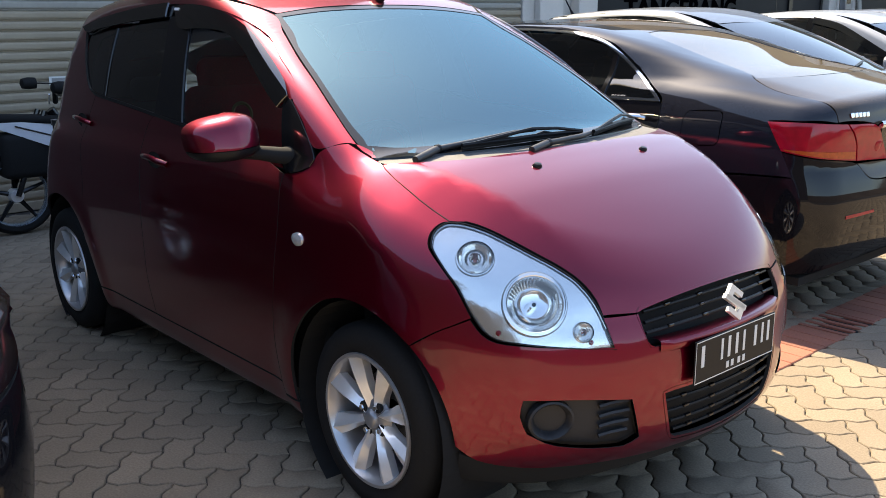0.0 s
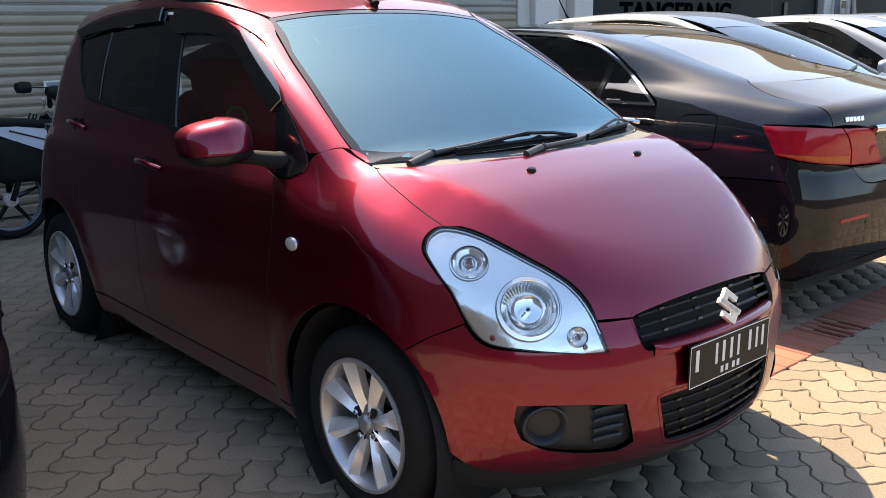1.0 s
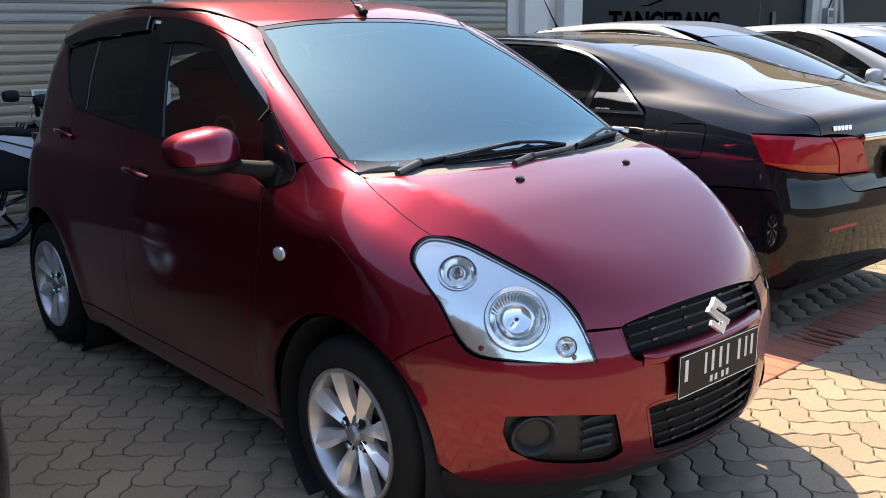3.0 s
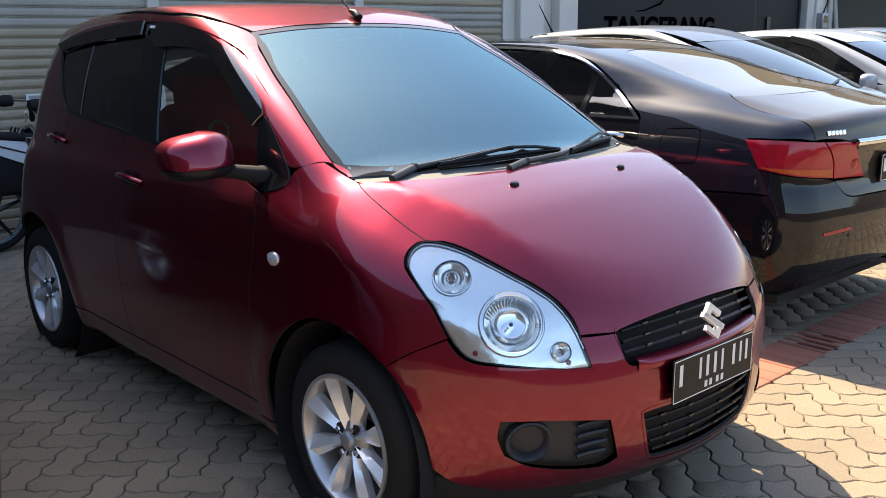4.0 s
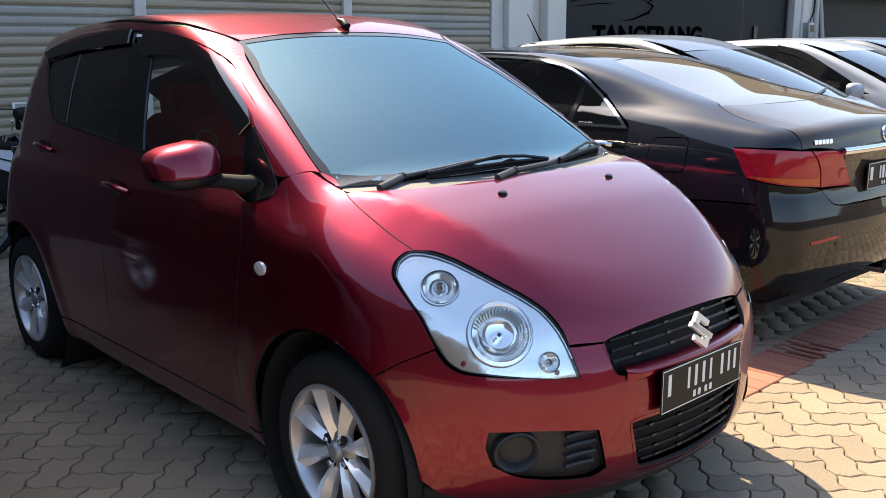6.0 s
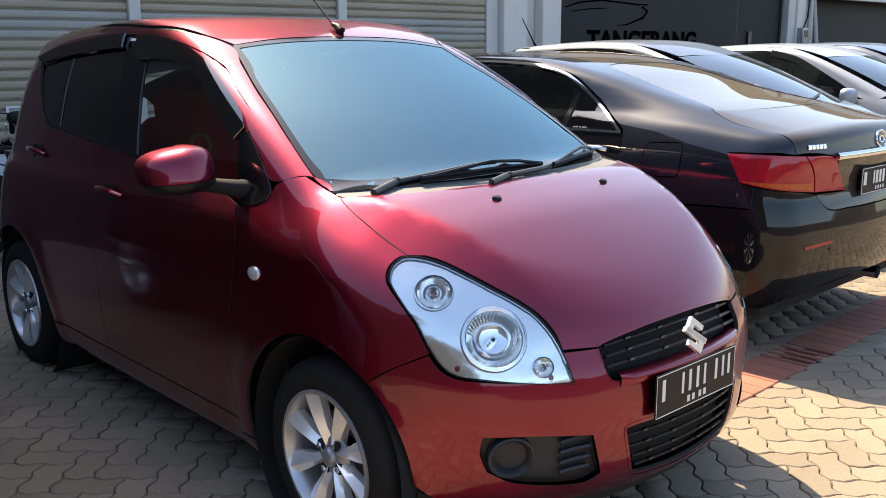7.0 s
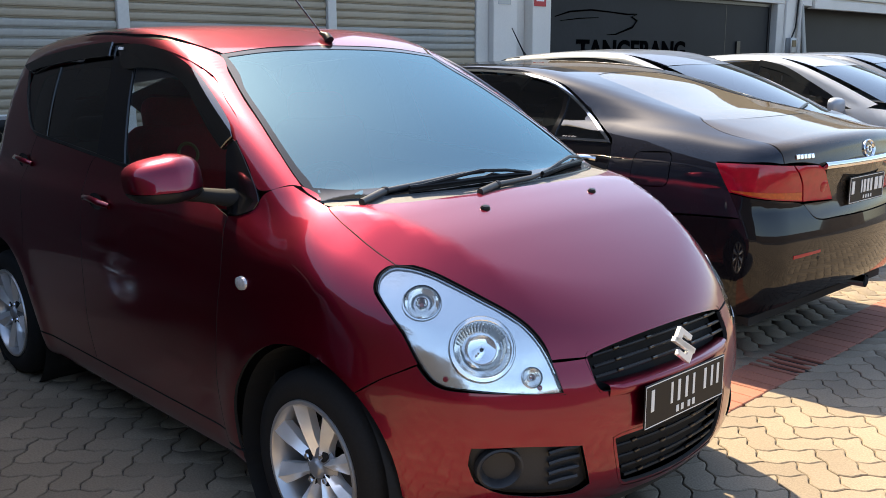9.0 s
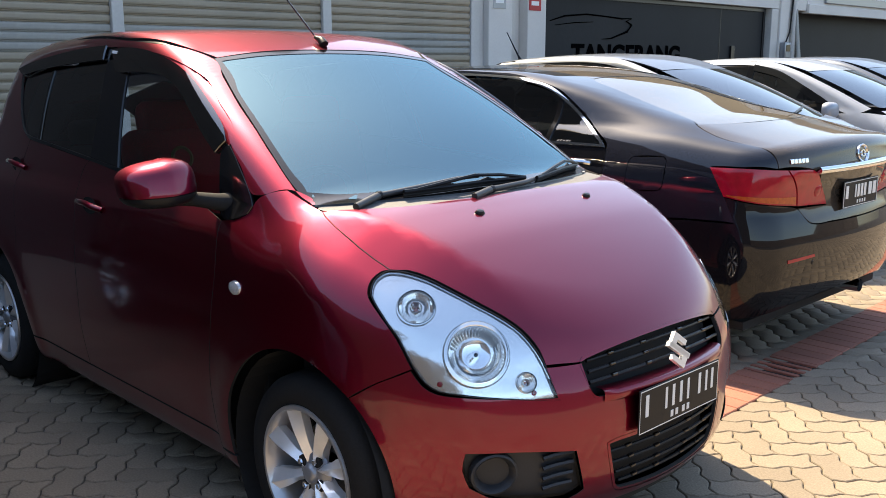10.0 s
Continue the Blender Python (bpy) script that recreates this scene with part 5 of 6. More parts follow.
    box(-3.8955, 0.203, 0.756, -3.893, 0.206, 0.884, bm=edge)
    part("plate_border", edge, M["plate_white"], pl)
    P, n = on_body(F, back, back.uv(np.array([(-3.87, 0, 1.018)])))
    bd = part("badge", turned([(0.042, -0.004), (0.046, 0.004), (0.052, 0.006), (0.056, 0.002), (0.056, -0.006)], 32, "x"), M["chrome"], t, "chrome ring badge", smooth=True)
    bd.matrix_local = Matrix.Translation(P[0] + n[0] * 0.004) @ Vector(n[0]).to_track_quat("X", "Z").to_matrix().to_4x4() @ Matrix.Diagonal((1, 1.2, 0.85, 1))
    part("badge_oval", turned([(0.015, -0.002), (0.017, 0.004), (0.021, 0.004), (0.023, -0.002)], 24, "x"), M["chrome"], bd, smooth=True)
    P, n = on_body(F, back, back.uv(np.array([(-3.8, y, 1.016) for y in np.linspace(0.62, 0.47, 6)])))
    for p, k in zip(P[:-1], n):
        ob = part("script_bar", box(-0.003, -0.0115, -0.012, 0.003, 0.0115, 0.012, 0.003), M["chrome"], t)
        ob.matrix_local = Matrix.Translation(p + k * 0.002) @ Vector(k).to_track_quat("X", "Z").to_matrix().to_4x4() @ Matrix.Rotation(0.12, 4, "X")
    for s in (1, -1):
        part("bumper_reflector", skin(F, back, [(-3.84, -0.66, 0.552), (-3.88, -0.46, 0.562), (-3.88, -0.45, 0.545), (-3.84, -0.66, 0.532)], M["lamp_red"], side=s, lift=0.002, flange=0.002), None, car, "narrow red bumper reflector")
    part("under_tray", box(-3.5, -0.6, 0.24, -3.1, 0.6, 0.42, 0.04), M["dark_cavity"], car)
    part("exhaust_tip", tube([(-3.45, -0.12, 0.305), (-3.885, -0.12, 0.305)], 0.034, 16, caps=False), M["chrome"], car, smooth=True)
    part("exhaust_inner", tube([(-3.46, -0.12, 0.305), (-3.865, -0.12, 0.305)], 0.03, 12), M["dark_cavity"], car)
    for y in (-0.45, 0.45):
        P, n = on_body(F, back, back.uv(np.array([(-3.85, y, 0.52)])))
        ob = part("parking_sensor", turned([(0, 0.003), (0.009, 0.002), (0.011, -0.001)], 14, "z"), M["black_plastic"], car, smooth=True)
        ob.matrix_local = Matrix.Translation(P[0]) @ Vector(n[0]).to_track_quat("Z", "Y").to_matrix().to_4x4()
    return car


def dusty(m, dust, amount):
    """Lays a patchy film of pale dust over a finished surface."""
    N, L = m.node_tree.nodes, m.node_tree.links
    under = N["Material Output"].inputs[0].links[0].from_socket
    d = N.new("ShaderNodeBsdfDiffuse")
    d.inputs[0].default_value = (*dust, 1)
    tc = N.new("ShaderNodeTexCoord")
    n1, n2 = N.new("ShaderNodeTexNoise"), N.new("ShaderNodeTexNoise")
    n1.inputs["Scale"].default_value, n1.inputs["Detail"].default_value = 3.0, 5
    n2.inputs["Scale"].default_value, n2.inputs["Detail"].default_value = 160.0, 3
    L.new(tc.outputs["Object"], n1.inputs["Vector"])
    L.new(tc.outputs["Object"], n2.inputs["Vector"])
    add = N.new("ShaderNodeMath")
    add.operation = "MULTIPLY"
    L.new(n1.outputs["Fac"], add.inputs[0])
    L.new(n2.outputs["Fac"], add.inputs[1])
    mr = N.new("ShaderNodeMapRange")
    mr.inputs["From Min"].default_value, mr.inputs["From Max"].default_value = 0.1, 0.4
    mr.inputs["To Min"].default_value, mr.inputs["To Max"].default_value = amount * 0.5, amount
    L.new(add.outputs[0], mr.inputs["Value"])
    mix = N.new("ShaderNodeMixShader")
    L.new(mr.outputs[0], mix.inputs[0])
    L.new(under, mix.inputs[1])
    L.new(d.outputs[0], mix.inputs[2])
    L.new(mix.outputs[0], N["Material Output"].inputs[0])
    return m


M["dusty_black"] = dusty(material("dusty_black", (0.007, 0.0075, 0.011), 0.04), (0.4, 0.31, 0.2), 0.13)
M["rear_glass"] = dusty(glass("rear_glass", (0.06, 0.065, 0.07), 0.02, 3.2), (0.42, 0.34, 0.23), 0.16)
M["film_black"] = dusty(material("film_black", (0.009, 0.01, 0.016), 0.03), (0.24, 0.26, 0.32), 0.018)
M["row_glass"] = glass("row_glass", (0.08, 0.085, 0.09), 0.0, 2.1)
black_car = saloon(pose(-3.68, 2.55, 0, 0, 0, 180))


# ---- the further cars of the row ----
def row_car(m, form, paint, label, roof_aerial=False, deflector=True, lamp_mat=None, mirrors=True):
    """A hatchback seen over its neighbours: full body with glass, lamps, mirrors and wheels."""
    F = car_form(form)
    car = thing("parked_car", m, label, "car", "parked cars in the row")
    S = Flat((0, 0, 0), (1, 0, 0), (0, -1, 0))
    up = Flat((0, 0, 0.8), (1, 0, 0), (0, 0, 1))
    front_v, back = Round(0.1, 0), Round(-2.2, 0, 0.7, math.pi)
    ws_v = Flat((-0.6, 0, 0.8), (0, 1, 0), (0.5, 0, 0.87))
    arch = lambda x, a0, a1, n: ring(x, 0.29, 0.37, 0.38, a0, a1, n)
    rear_x = form["axles"][1]
    side = xz((-0.42, 0.99), (-0.1, 1.0), (0.25, 0.92), (0.45, 0.72), (0.4, 0.62)) + arch(0, 40, 190, 10) + xz((-0.45, 0.22))
    fd = xz((-0.45, 0.24), (-0.44, 0.98), (-1.4, 1.03), (-1.43, 0.24))
    rd = xz((-1.43, 0.24), (-1.4, 1.03), (-2.1, 1.06), (-2.1, 0.8)) + arch(rear_x, 45, 8, 4)
    qd = xz((-2.1, 1.062), (-2.4, 1.2), (-2.55, 1.38), (-2.85, 1.25), (-2.93, 0.9), (-2.93, 0.5), (-2.85, 0.25), (rear_x - 0.37, 0.25)) + arch(rear_x, 178, 46, 9) + xz((-2.1, 0.8))
    rail = xz((-0.12, 1.04), (-0.55, 1.24), (-0.95, 1.40), (-1.25, 1.475), (-1.8, 1.49), (-2.4, 1.45), (-2.6, 1.40), (-2.5, 1.36), (-2.2, 1.40), (-1.8, 1.435), (-1.35, 1.43), (-1.05, 1.36), (-0.6, 1.14), (-0.36, 1.0), (-0.2, 1.0))
    glass_f = xz((-0.40, 1.0), (-0.62, 1.145), (-1.06, 1.355), (-1.35, 1.425), (-1.38, 1.04))
    glass_r = xz((-1.44, 1.045), (-1.42, 1.428), (-1.8, 1.43), (-2.2, 1.395), (-2.48, 1.355), (-2.38, 1.2), (-2.1, 1.07))
    for s in (1, -1):
        part("fender", skin(F, S, side, paint, side=s, grid=0.07), None, car)
        a = part("front_door", skin(F, S, fd, paint, side=s, grid=0.1), None, car)
        b = part("rear_door", skin(F, S, rd, paint, side=s, grid=0.1), None, car)
        part("rear_quarter", skin(F, S, qd, paint, side=s, grid=0.08), None, car)
        part("roof_rail", skin(F, S, rail, paint, side=s, grid=0.025, step=0.012, gap=0.001), None, car)
        part("window_glass", skin(F, S, glass_f, M["tinted_glass"], side=s, flange=0, lift=-0.006, gap=-0.003), None, a)
        part("window_glass", skin(F, S, glass_r, M["tinted_glass"], side=s, flange=0, lift=-0.006, gap=-0.003), None, b)
        part("b_pillar", skin(F, S, xz((-1.38, 1.03), (-1.35, 1.43), (-1.42, 1.432), (-1.44, 1.04)), M["gloss_black"], side=s, gap=0), None, car)
        if deflector:
            part("wind_deflector", skin(F, S, xz((-0.5, 1.08), (-1.04, 1.365), (-1.36, 1.44), (-1.36, 1.38), (-1.05, 1.30), (-0.6, 1.07)), M["smoke_plastic"], side=s, lift=0.02, flange=0.01), None, a, "smoked plastic wind deflector")
        lamp = [(0.30, -0.71, 0.88), (0.25, -0.76, 0.84), (0.35, -0.77, 0.72), (0.55, -0.7, 0.66), (0.68, -0.5, 0.65), (0.58, -0.58, 0.78), (0.42, -0.66, 0.86)]
        part("headlight", skin(F, front_v, lamp, lamp_mat or M["reflector"], side=s, lift=0.003), None, car, "clear headlight")
        for wx in form["axles"]:
            mm = pose(wx, -0.735 * s, 0.29) @ (Matrix() if s > 0 else Matrix.Rotation(math.pi, 4, "Z"))
            wheel_parts(car, mm, 0.292, 0.2, 0.18, 8, M["alloy"])
            bm = turned([(0.36, -0.06), (0.36, 0.25)], 24, "y")
            bmesh.ops.translate(bm, verts=bm.verts, vec=(wx, -0.70 if s > 0 else 0.52, 0.29))
            part("wheel_well", bm, M["dark_cavity"], car)
        part("inner_panel", box(-2.75, s * 0.70 - 0.01, 0.24, -0.3, s * 0.70 + 0.01, 0.92), M["dark_cavity"], car)
        if not mirrors:
            continue
        bm = bmesh.new()
        bmesh.ops.create_uvsphere(bm, u_segments=24, v_segments=14, radius=1)
        for v in bm.verts:
            x, y, z = v.co
            k = (abs(x) ** 3 + abs(y) ** 3 + abs(z) ** 3) ** (-1 / 3)
            v.co = (-0.42 + 0.075 * max(x * k, -0.2), (-0.97 + 0.125 * y * k) * s, 1.02 + 0.08 * z * k)
        bmesh.ops.recalc_face_normals(bm, faces=bm.faces)
        mr = part("door_mirror", bm, paint, a, smooth=True)
        part("mirror_foot", box(-0.47, -0.87 * s, 0.96, -0.40, -0.76 * s, 1.0, 0.01), M["black_plastic"], a, smooth=True)
    part("windscreen", skin(F, ws_v, both([(0.10, 0, 1.0), (0.05, -0.35, 1.0), (-0.10, -0.63, 1.03), (-0.83, -0.57, 1.37), (-0.77, 0, 1.40)]), M["row_glass"], flange=0, grid=0.05, gap=0.004), None, car, "sky-reflecting windscreen")
    part("roof", skin(F, up, both([(-0.775, 0, 1.5), (-0.835, -0.545, 1.5), (-1.3, -0.60, 1.5), (-2.0, -0.60, 1.5), (-2.58, -0.55, 1.5), (-2.65, 0, 1.5)]), paint, grid=0.08), None, car)
    part("bonnet", skin(F, Flat((0.15, 0, 0.5), (0, 1, 0), (0.5, 0, 0.86)), both([(0.70, 0, 0.70), (0.68, -0.42, 0.68), (0.58, -0.57, 0.785), (0.42, -0.65, 0.865), (0.28, -0.71, 0.90), (-0.06, -0.68, 1.0), (0.06, -0.35, 1.02), (0.11, 0, 1.02)]), paint, grid=0.06), None, car)
    part("front_bumper", skin(F, front_v, both([(0.72, 0, 0.68), (0.69, -0.45, 0.66), (0.68, -0.51, 0.64), (0.55, -0.7, 0.65), (0.36, -0.78, 0.70), (0.28, -0.82, 0.56), (0.36, -0.82, 0.35), (0.4, -0.8, 0.2), (0.6, -0.6, 0.2), (0.72, 0, 0.21)]), paint, holes=[both([(0.74, 0, 0.6), (0.73, -0.28, 0.6), (0.72, -0.35, 0.5), (0.74, 0, 0.49)])], grid=0.06), None, car)
    part("front_grille", skin(F, front_v, both([(0.74, 0, 0.61), (0.73, -0.29, 0.61), (0.72, -0.36, 0.49), (0.74, 0, 0.48)]), M["black_plastic"], lift=-0.02, grid=0.1), None, car)
    part("tailgate", skin(F, back, both([(-2.6, 0, 1.42), (-2.58, -0.52, 1.39), (-2.86, -0.66, 1.2), (-2.94, -0.7, 0.9), (-2.94, -0.7, 0.5), (-2.86, -0.7, 0.25), (-2.9, 0, 0.22)]), paint, grid=0.1), None, car)
    part("dashboard", box(-0.42, -0.66, 0.7, -0.1, 0.66, 0.93, 0.06, segments=3), M["black_plastic"], car, smooth=True)
    part("cabin_floor", box(-2.8, -0.7, 0.2, 0.3, 0.7, 0.24), M["dark_cavity"], car)
    seat("front_seat", -1.1, -0.36, M["grey_cloth"], car)
    seat("front_seat", -1.1, 0.36, M["grey_cloth"], car)
    part("wiper", tube([(0.04, -0.45, 1.045), (0.03, -0.1, 1.062), (-0.06, 0.25, 1.09)], 0.009, 6), M["black_plastic"], car)
    if roof_aerial:
        part("aerial", tube([(-2.5, -0.2, 1.44), (-2.54, -0.2, 1.50), (-2.68, -0.2, 1.72)], [0.02, 0.008, 0.004], 8), M["black_plastic"], car, "black stub aerial")
    return car


ROW = dict(SPLASH)
ROW.update(
    crown=0.045, fold=(0.565, 0.31, 0.32), nose_bow4=0.0, k_screen=0.08, k_deck=0.07, blend=0.03, gplan=[(-3, -0.11), (-2.5, -0.05), (-2, -0.012), (-1.4, 0.0), (0, 0.0)],
    deck=[(-3, 1.12), (-0.6, 1.1), (-0.25, 1.08), (-0.07, 1.05), (0.09, 1.02), (0.2, 0.985), (0.35, 0.93), (0.5, 0.85), (0.6, 0.78), (0.72, 0.69)],
    screen=[(0.9, 0.32), (1.03, 0.055), (1.26, -0.45), (1.42, -0.86), (1.55, -1.22)],
    roof=[(-3, 1.36), (-2.6, 1.44), (-2.1, 1.495), (-1.6, 1.515), (-1.25, 1.505), (-0.95, 1.465), (-0.7, 1.41)],
    gside=[(0.8, 0.85), (1.0, 0.79), (1.3, 0.70), (1.45, 0.64), (1.55, 0.58)],
    hatch=[(0.9, -2.95), (1.1, -2.92), (1.3, -2.82), (1.45, -2.64)])
row_car(pose(-1.24, 4.84, 0.0) @ Matrix.Diagonal((1.08, 0.95, 1.02, 1)), ROW, M["silver_paint"], "silver hatchback car parked nose outwards", True, False)
row_car(pose(-1.28, 7.45, 0.0), ROW, M["white_paint"], "pale silver-blue hatchback car with smoked wind deflectors")
row_car(pose(-1.6, 9.7, 0.02), ROW, M["silver_paint"], "pale silver hatchback car at the far end")
SIDE = dict(ROW)
row_car(pose(-0.57, -2.5, 0.0) @ Matrix.Diagonal((1, 1, 0.95, 1)), SIDE, M["black_paint"], "glossy black car parked close beside the red hatchback", lamp_mat=M["gloss_black"], mirrors=False)


# ---- the motorcycle by the shutters ----
M["fairing_white"] = material("fairing_white", (0.7, 0.72, 0.76), 0.3, 0.0, 0.5, stain=0.1, stain_scale=6)


def motorcycle(m):
    bike = thing("motorcycle", m, "black small motorcycle with a white fairing by the shutter", "motorcycle")
    for y in (0.0, 1.22):
        w = new("wheel")
        w.parent = bike
        w.matrix_local = pose(0, y, 0.28, 0, 0, 90)
        part("tyre", turned([(0.222, -0.04), (0.25, -0.045), (0.272, -0.03), (0.28, 0), (0.272, 0.03), (0.25, 0.045), (0.222, 0.04)], 40, "y"), M["rubber"], w, smooth=True)
        part("rim", turned([(0.225, -0.035), (0.218, -0.037), (0.205, -0.02), (0.205, 0.02), (0.218, 0.037), (0.225, 0.035)], 40, "y"), M["blue_rim"], w, smooth=True)
        bm = bmesh.new()
        for k in range(5):
            a = 2 * math.pi * k / 5 + 0.3
            tube([(0.03 * math.cos(a), 0, 0.03 * math.sin(a)), (0.21 * math.cos(a), 0, 0.21 * math.sin(a))], [0.02, 0.012], 6, bm)
        part("wheel_spokes", bm, M["gloss_black"], w)
        part("hub", turned([(0, -0.06), (0.045, -0.05), (0.055, 0), (0.045, 0.05), (0, 0.06)], 20, "y"), M["alloy"], w, smooth=True)
    bm = box(-0.11, -0.35, 0.70, 0.11, 0.42, 0.80, 0.035, segments=3)
    for v in bm.verts:
        v.co.z += 0.05 * max(0.1 - v.co.y, 0) / 0.45 - 0.03 * max(v.co.y, 0)
        v.co.x *= 1 - 0.3 * max(v.co.y, 0)
    part("seat", bm, M["rubber"], bike, "black padded seat", smooth=True)
    # tail and side panels
    bm = box(-0.115, -0.42, 0.52, 0.115, 0.5, 0.72, 0.03, segments=3)
    for v in bm.verts:
        t = (v.co.y + 0.42) / 0.92
        v.co.z = v.co.z + 0.1 * (1 - t) - 0.14 * t
        v.co.x *= 0.75 + 0.35 * t
    part("tail_body", bm, M["gloss_black"], bike, smooth=True)
    # front fairing: a white wedge with dark marks under a black top
    bm = box(-0.13, 0.72, 0.78, 0.13, 1.34, 0.835, 0.025, segments=3)
    for v in bm.verts:
        t = (v.co.y - 0.72) / 0.62
        v.co.x *= 1.1 - 0.5 * t
        v.co.z += 0.02 * t - 0.03 * (1 - t)
    part("front_cowl", bm, M["rubber"], bike, "black front cowl", smooth=True)
    for s in (1, -1):
        bm = bmesh.new()
        vs = [bm.verts.new((s * x, y, z)) for x, y, z in ((0.06, 1.40, 0.80), (0.10, 1.15, 0.795), (0.13, 0.90, 0.76), (0.145, 0.72, 0.71), (0.15, 0.72, 0.48), (0.13, 0.95, 0.60), (0.09, 1.2, 0.71))]
        bm.faces.new(vs)
        g = bmesh.ops.extrude_face_region(bm, geom=bm.faces[:])
        bmesh.ops.translate(bm, verts=[v for v in g["geom"] if isinstance(v, bmesh.types.BMVert)], vec=(0.006 * s, 0, 0))
        bmesh.ops.recalc_face_normals(bm, faces=bm.faces)
        pnl = part("side_fairing", bm, M["fairing_white"], bike, "white side fairing with dark marks")
        for k in range(4 if s < 0 else 0):
            part("fairing_mark", box(0.148 * s - 0.004, 0.80 + 0.03 * k, 0.685 + 0.008 * k, 0.148 * s + 0.006, 0.822 + 0.03 * k, 0.705 + 0.008 * k), M["letter_black"], pnl)
        part("fairing_stripe", tube([(0.155 * s, 0.74, 0.59), (0.136 * s, 0.95, 0.685), (0.10 * s, 1.2, 0.77)], 0.006, 6), M["letter_black"], pnl)
    part("engine", box(-0.13, 0.2, 0.22, 0.13, 0.62, 0.46, 0.05, segments=3), M["cap_grey"], bike, "grey metal engine", smooth=True)
    for k in range(5):
        part("cooling_fin", box(-0.15, 0.34, 0.40 + 0.022 * k, 0.15, 0.5, 0.408 + 0.022 * k, 0.002), M["alloy"], bike)
    part("frame", tube([(0, 0.0, 0.6), (0, 0.45, 0.52), (0, 0.75, 0.6), (0, 0.92, 0.86)], 0.035, 10), M["gloss_black"], bike, smooth=True)
    part("leg_shield", box(-0.19, 0.72, 0.38, 0.19, 0.78, 0.86, 0.025, segments=3), M["gloss_black"], bike, smooth=True)
    for s in (1, -1):
        part("swing_arm", tube([(0.075 * s, 0, 0.28), (0.085 * s, 0.45, 0.32)], 0.02, 8), M["gloss_black"], bike)
        part("shock_absorber", tube([(0.10 * s, 0.02, 0.31), (0.10 * s, 0.08, 0.62)], 0.026, 10), M["gloss_black"], bike)
        part("fork_leg", tube([(0.07 * s, 1.22, 0.28), (0.07 * s, 0.98, 0.86)], 0.02, 8), M["gloss_black"], bike)
        part("grip", tube([(0.24 * s, 0.79, 0.97), (0.37 * s, 0.75, 0.88)], 0.019, 10), M["rubber"], bike)
        part("lever", tube([(0.22 * s, 0.84, 0.95), (0.36 * s, 0.80, 0.87)], 0.006, 6), M["alloy"], bike)
        st = part("mirror_stalk", tube([(0.22 * s, 0.78, 0.98), (0.25 * s, 0.80, 1.025), (0.30 * s, 0.90, 1.03)], 0.006, 6), M["gloss_black"], bike)
        bm = turned([(0, 0.014), (0.045, 0.01), (0.055, 0), (0.05, -0.012), (0, -0.016)], 24, "y")
        bmesh.ops.scale(bm, vec=(1.0, 4.2, 0.8), verts=bm.verts)
        bmesh.ops.translate(bm, verts=bm.verts, vec=(0.32 * s, 0.95, 1.03))
        part("mirror_head", bm, M["rubber"], st, smooth=True)
    part("handlebar", tube([(-0.25, 0.785, 0.965), (-0.1, 0.79, 0.94), (0.1, 0.79, 0.94), (0.25, 0.785, 0.965)], 0.014, 8), M["gloss_black"], bike)
    part("under_cowl", box(-0.11, 0.74, 0.40, 0.11, 1.30, 0.72, 0.05, segments=3), M["rubber"], bike, "black inner cowl", smooth=True)
    part("front_mudguard", tube([(0, 1.22 + 0.3 * math.cos(a), 0.28 + 0.3 * math.sin(a)) for a in np.linspace(0.2, 2.6, 12)], 0.05, 8), M["gloss_black"], bike, smooth=True)
    part("rear_mudguard", tube([(0, 0.33 * math.cos(a), 0.28 + 0.33 * math.sin(a)) for a in np.linspace(0.7, 3.0, 12)], 0.06, 8), M["gloss_black"], bike, smooth=True)
    part("exhaust", tube([(0.13, 0.5, 0.25), (0.15, 0.1, 0.26), (0.16, -0.35, 0.36)], [0.02, 0.045, 0.045], 12), M["cap_grey"], bike, smooth=True)
    part("side_stand", tube([(-0.08, 0.35, 0.25), (-0.2, 0.3, 0.0)], 0.01, 6), M["cap_grey"], bike)
    return bike


M["blue_rim"] = material("blue_rim", (0.35, 0.42, 0.5), 0.25, 0.8)
motorcycle(pose(-4.72, 0.86, 0.0, 0, 0, 180))


# ---- building behind the cars ----
WALL = -5.5


def structure(name, bm, mat, label, category, smooth=False):
    return tagged(part(name, bm, mat, smooth=smooth), label, category, kind="structure")


# dark tone of the added unseen walls, chosen to keep reflections dark
M["unseen_wall"] = material("unseen_wall", (0.07, 0.058, 0.05), 0.85, grain=0.1, scale=20, stain=0.25, stain_scale=0.6)
M["facade_beige"] = material("facade_beige", (0.3, 0.245, 0.175), 0.8, grain=0.05, scale=50, stain=0.15, stain_scale=0.7, bump=0.0006)
# facade above the openings and its parapet, unseen; heights set by shade and reflections
structure("wall_north", box(WALL - 0.35, 0.5, 3.05, WALL, 4.3, 6.75, 0.01), M["facade_beige"], "beige painted upper wall over the shutters", "wall")
# added out of view to cast shade left of the red car
structure("wall_tower", box(WALL - 0.4, -16.0, 3.05, WALL - 0.003, 0.497, 7.9, 0.01), M["unseen_wall"], "unseen dark upper wall added to shade the left side", "wall")
structure("wall_east_upper", box(WALL - 0.35, 4.303, 3.05, WALL - 0.004, 30.0, 3.75, 0.01), M["facade_beige"], "beige painted upper wall over the shopfronts", "wall")
structure("wall_back", box(-10.0, -9.0, 0.0, -9.7, 30.0, 4.0), M["wall_paint"], "plain inner wall of the shop row", "wall")
structure("ceiling", box(-9.7, -9.0, 3.05, WALL - 0.35, 30.0, 3.2), M["wall_paint"], "plain ceiling of the shops", "ceiling")
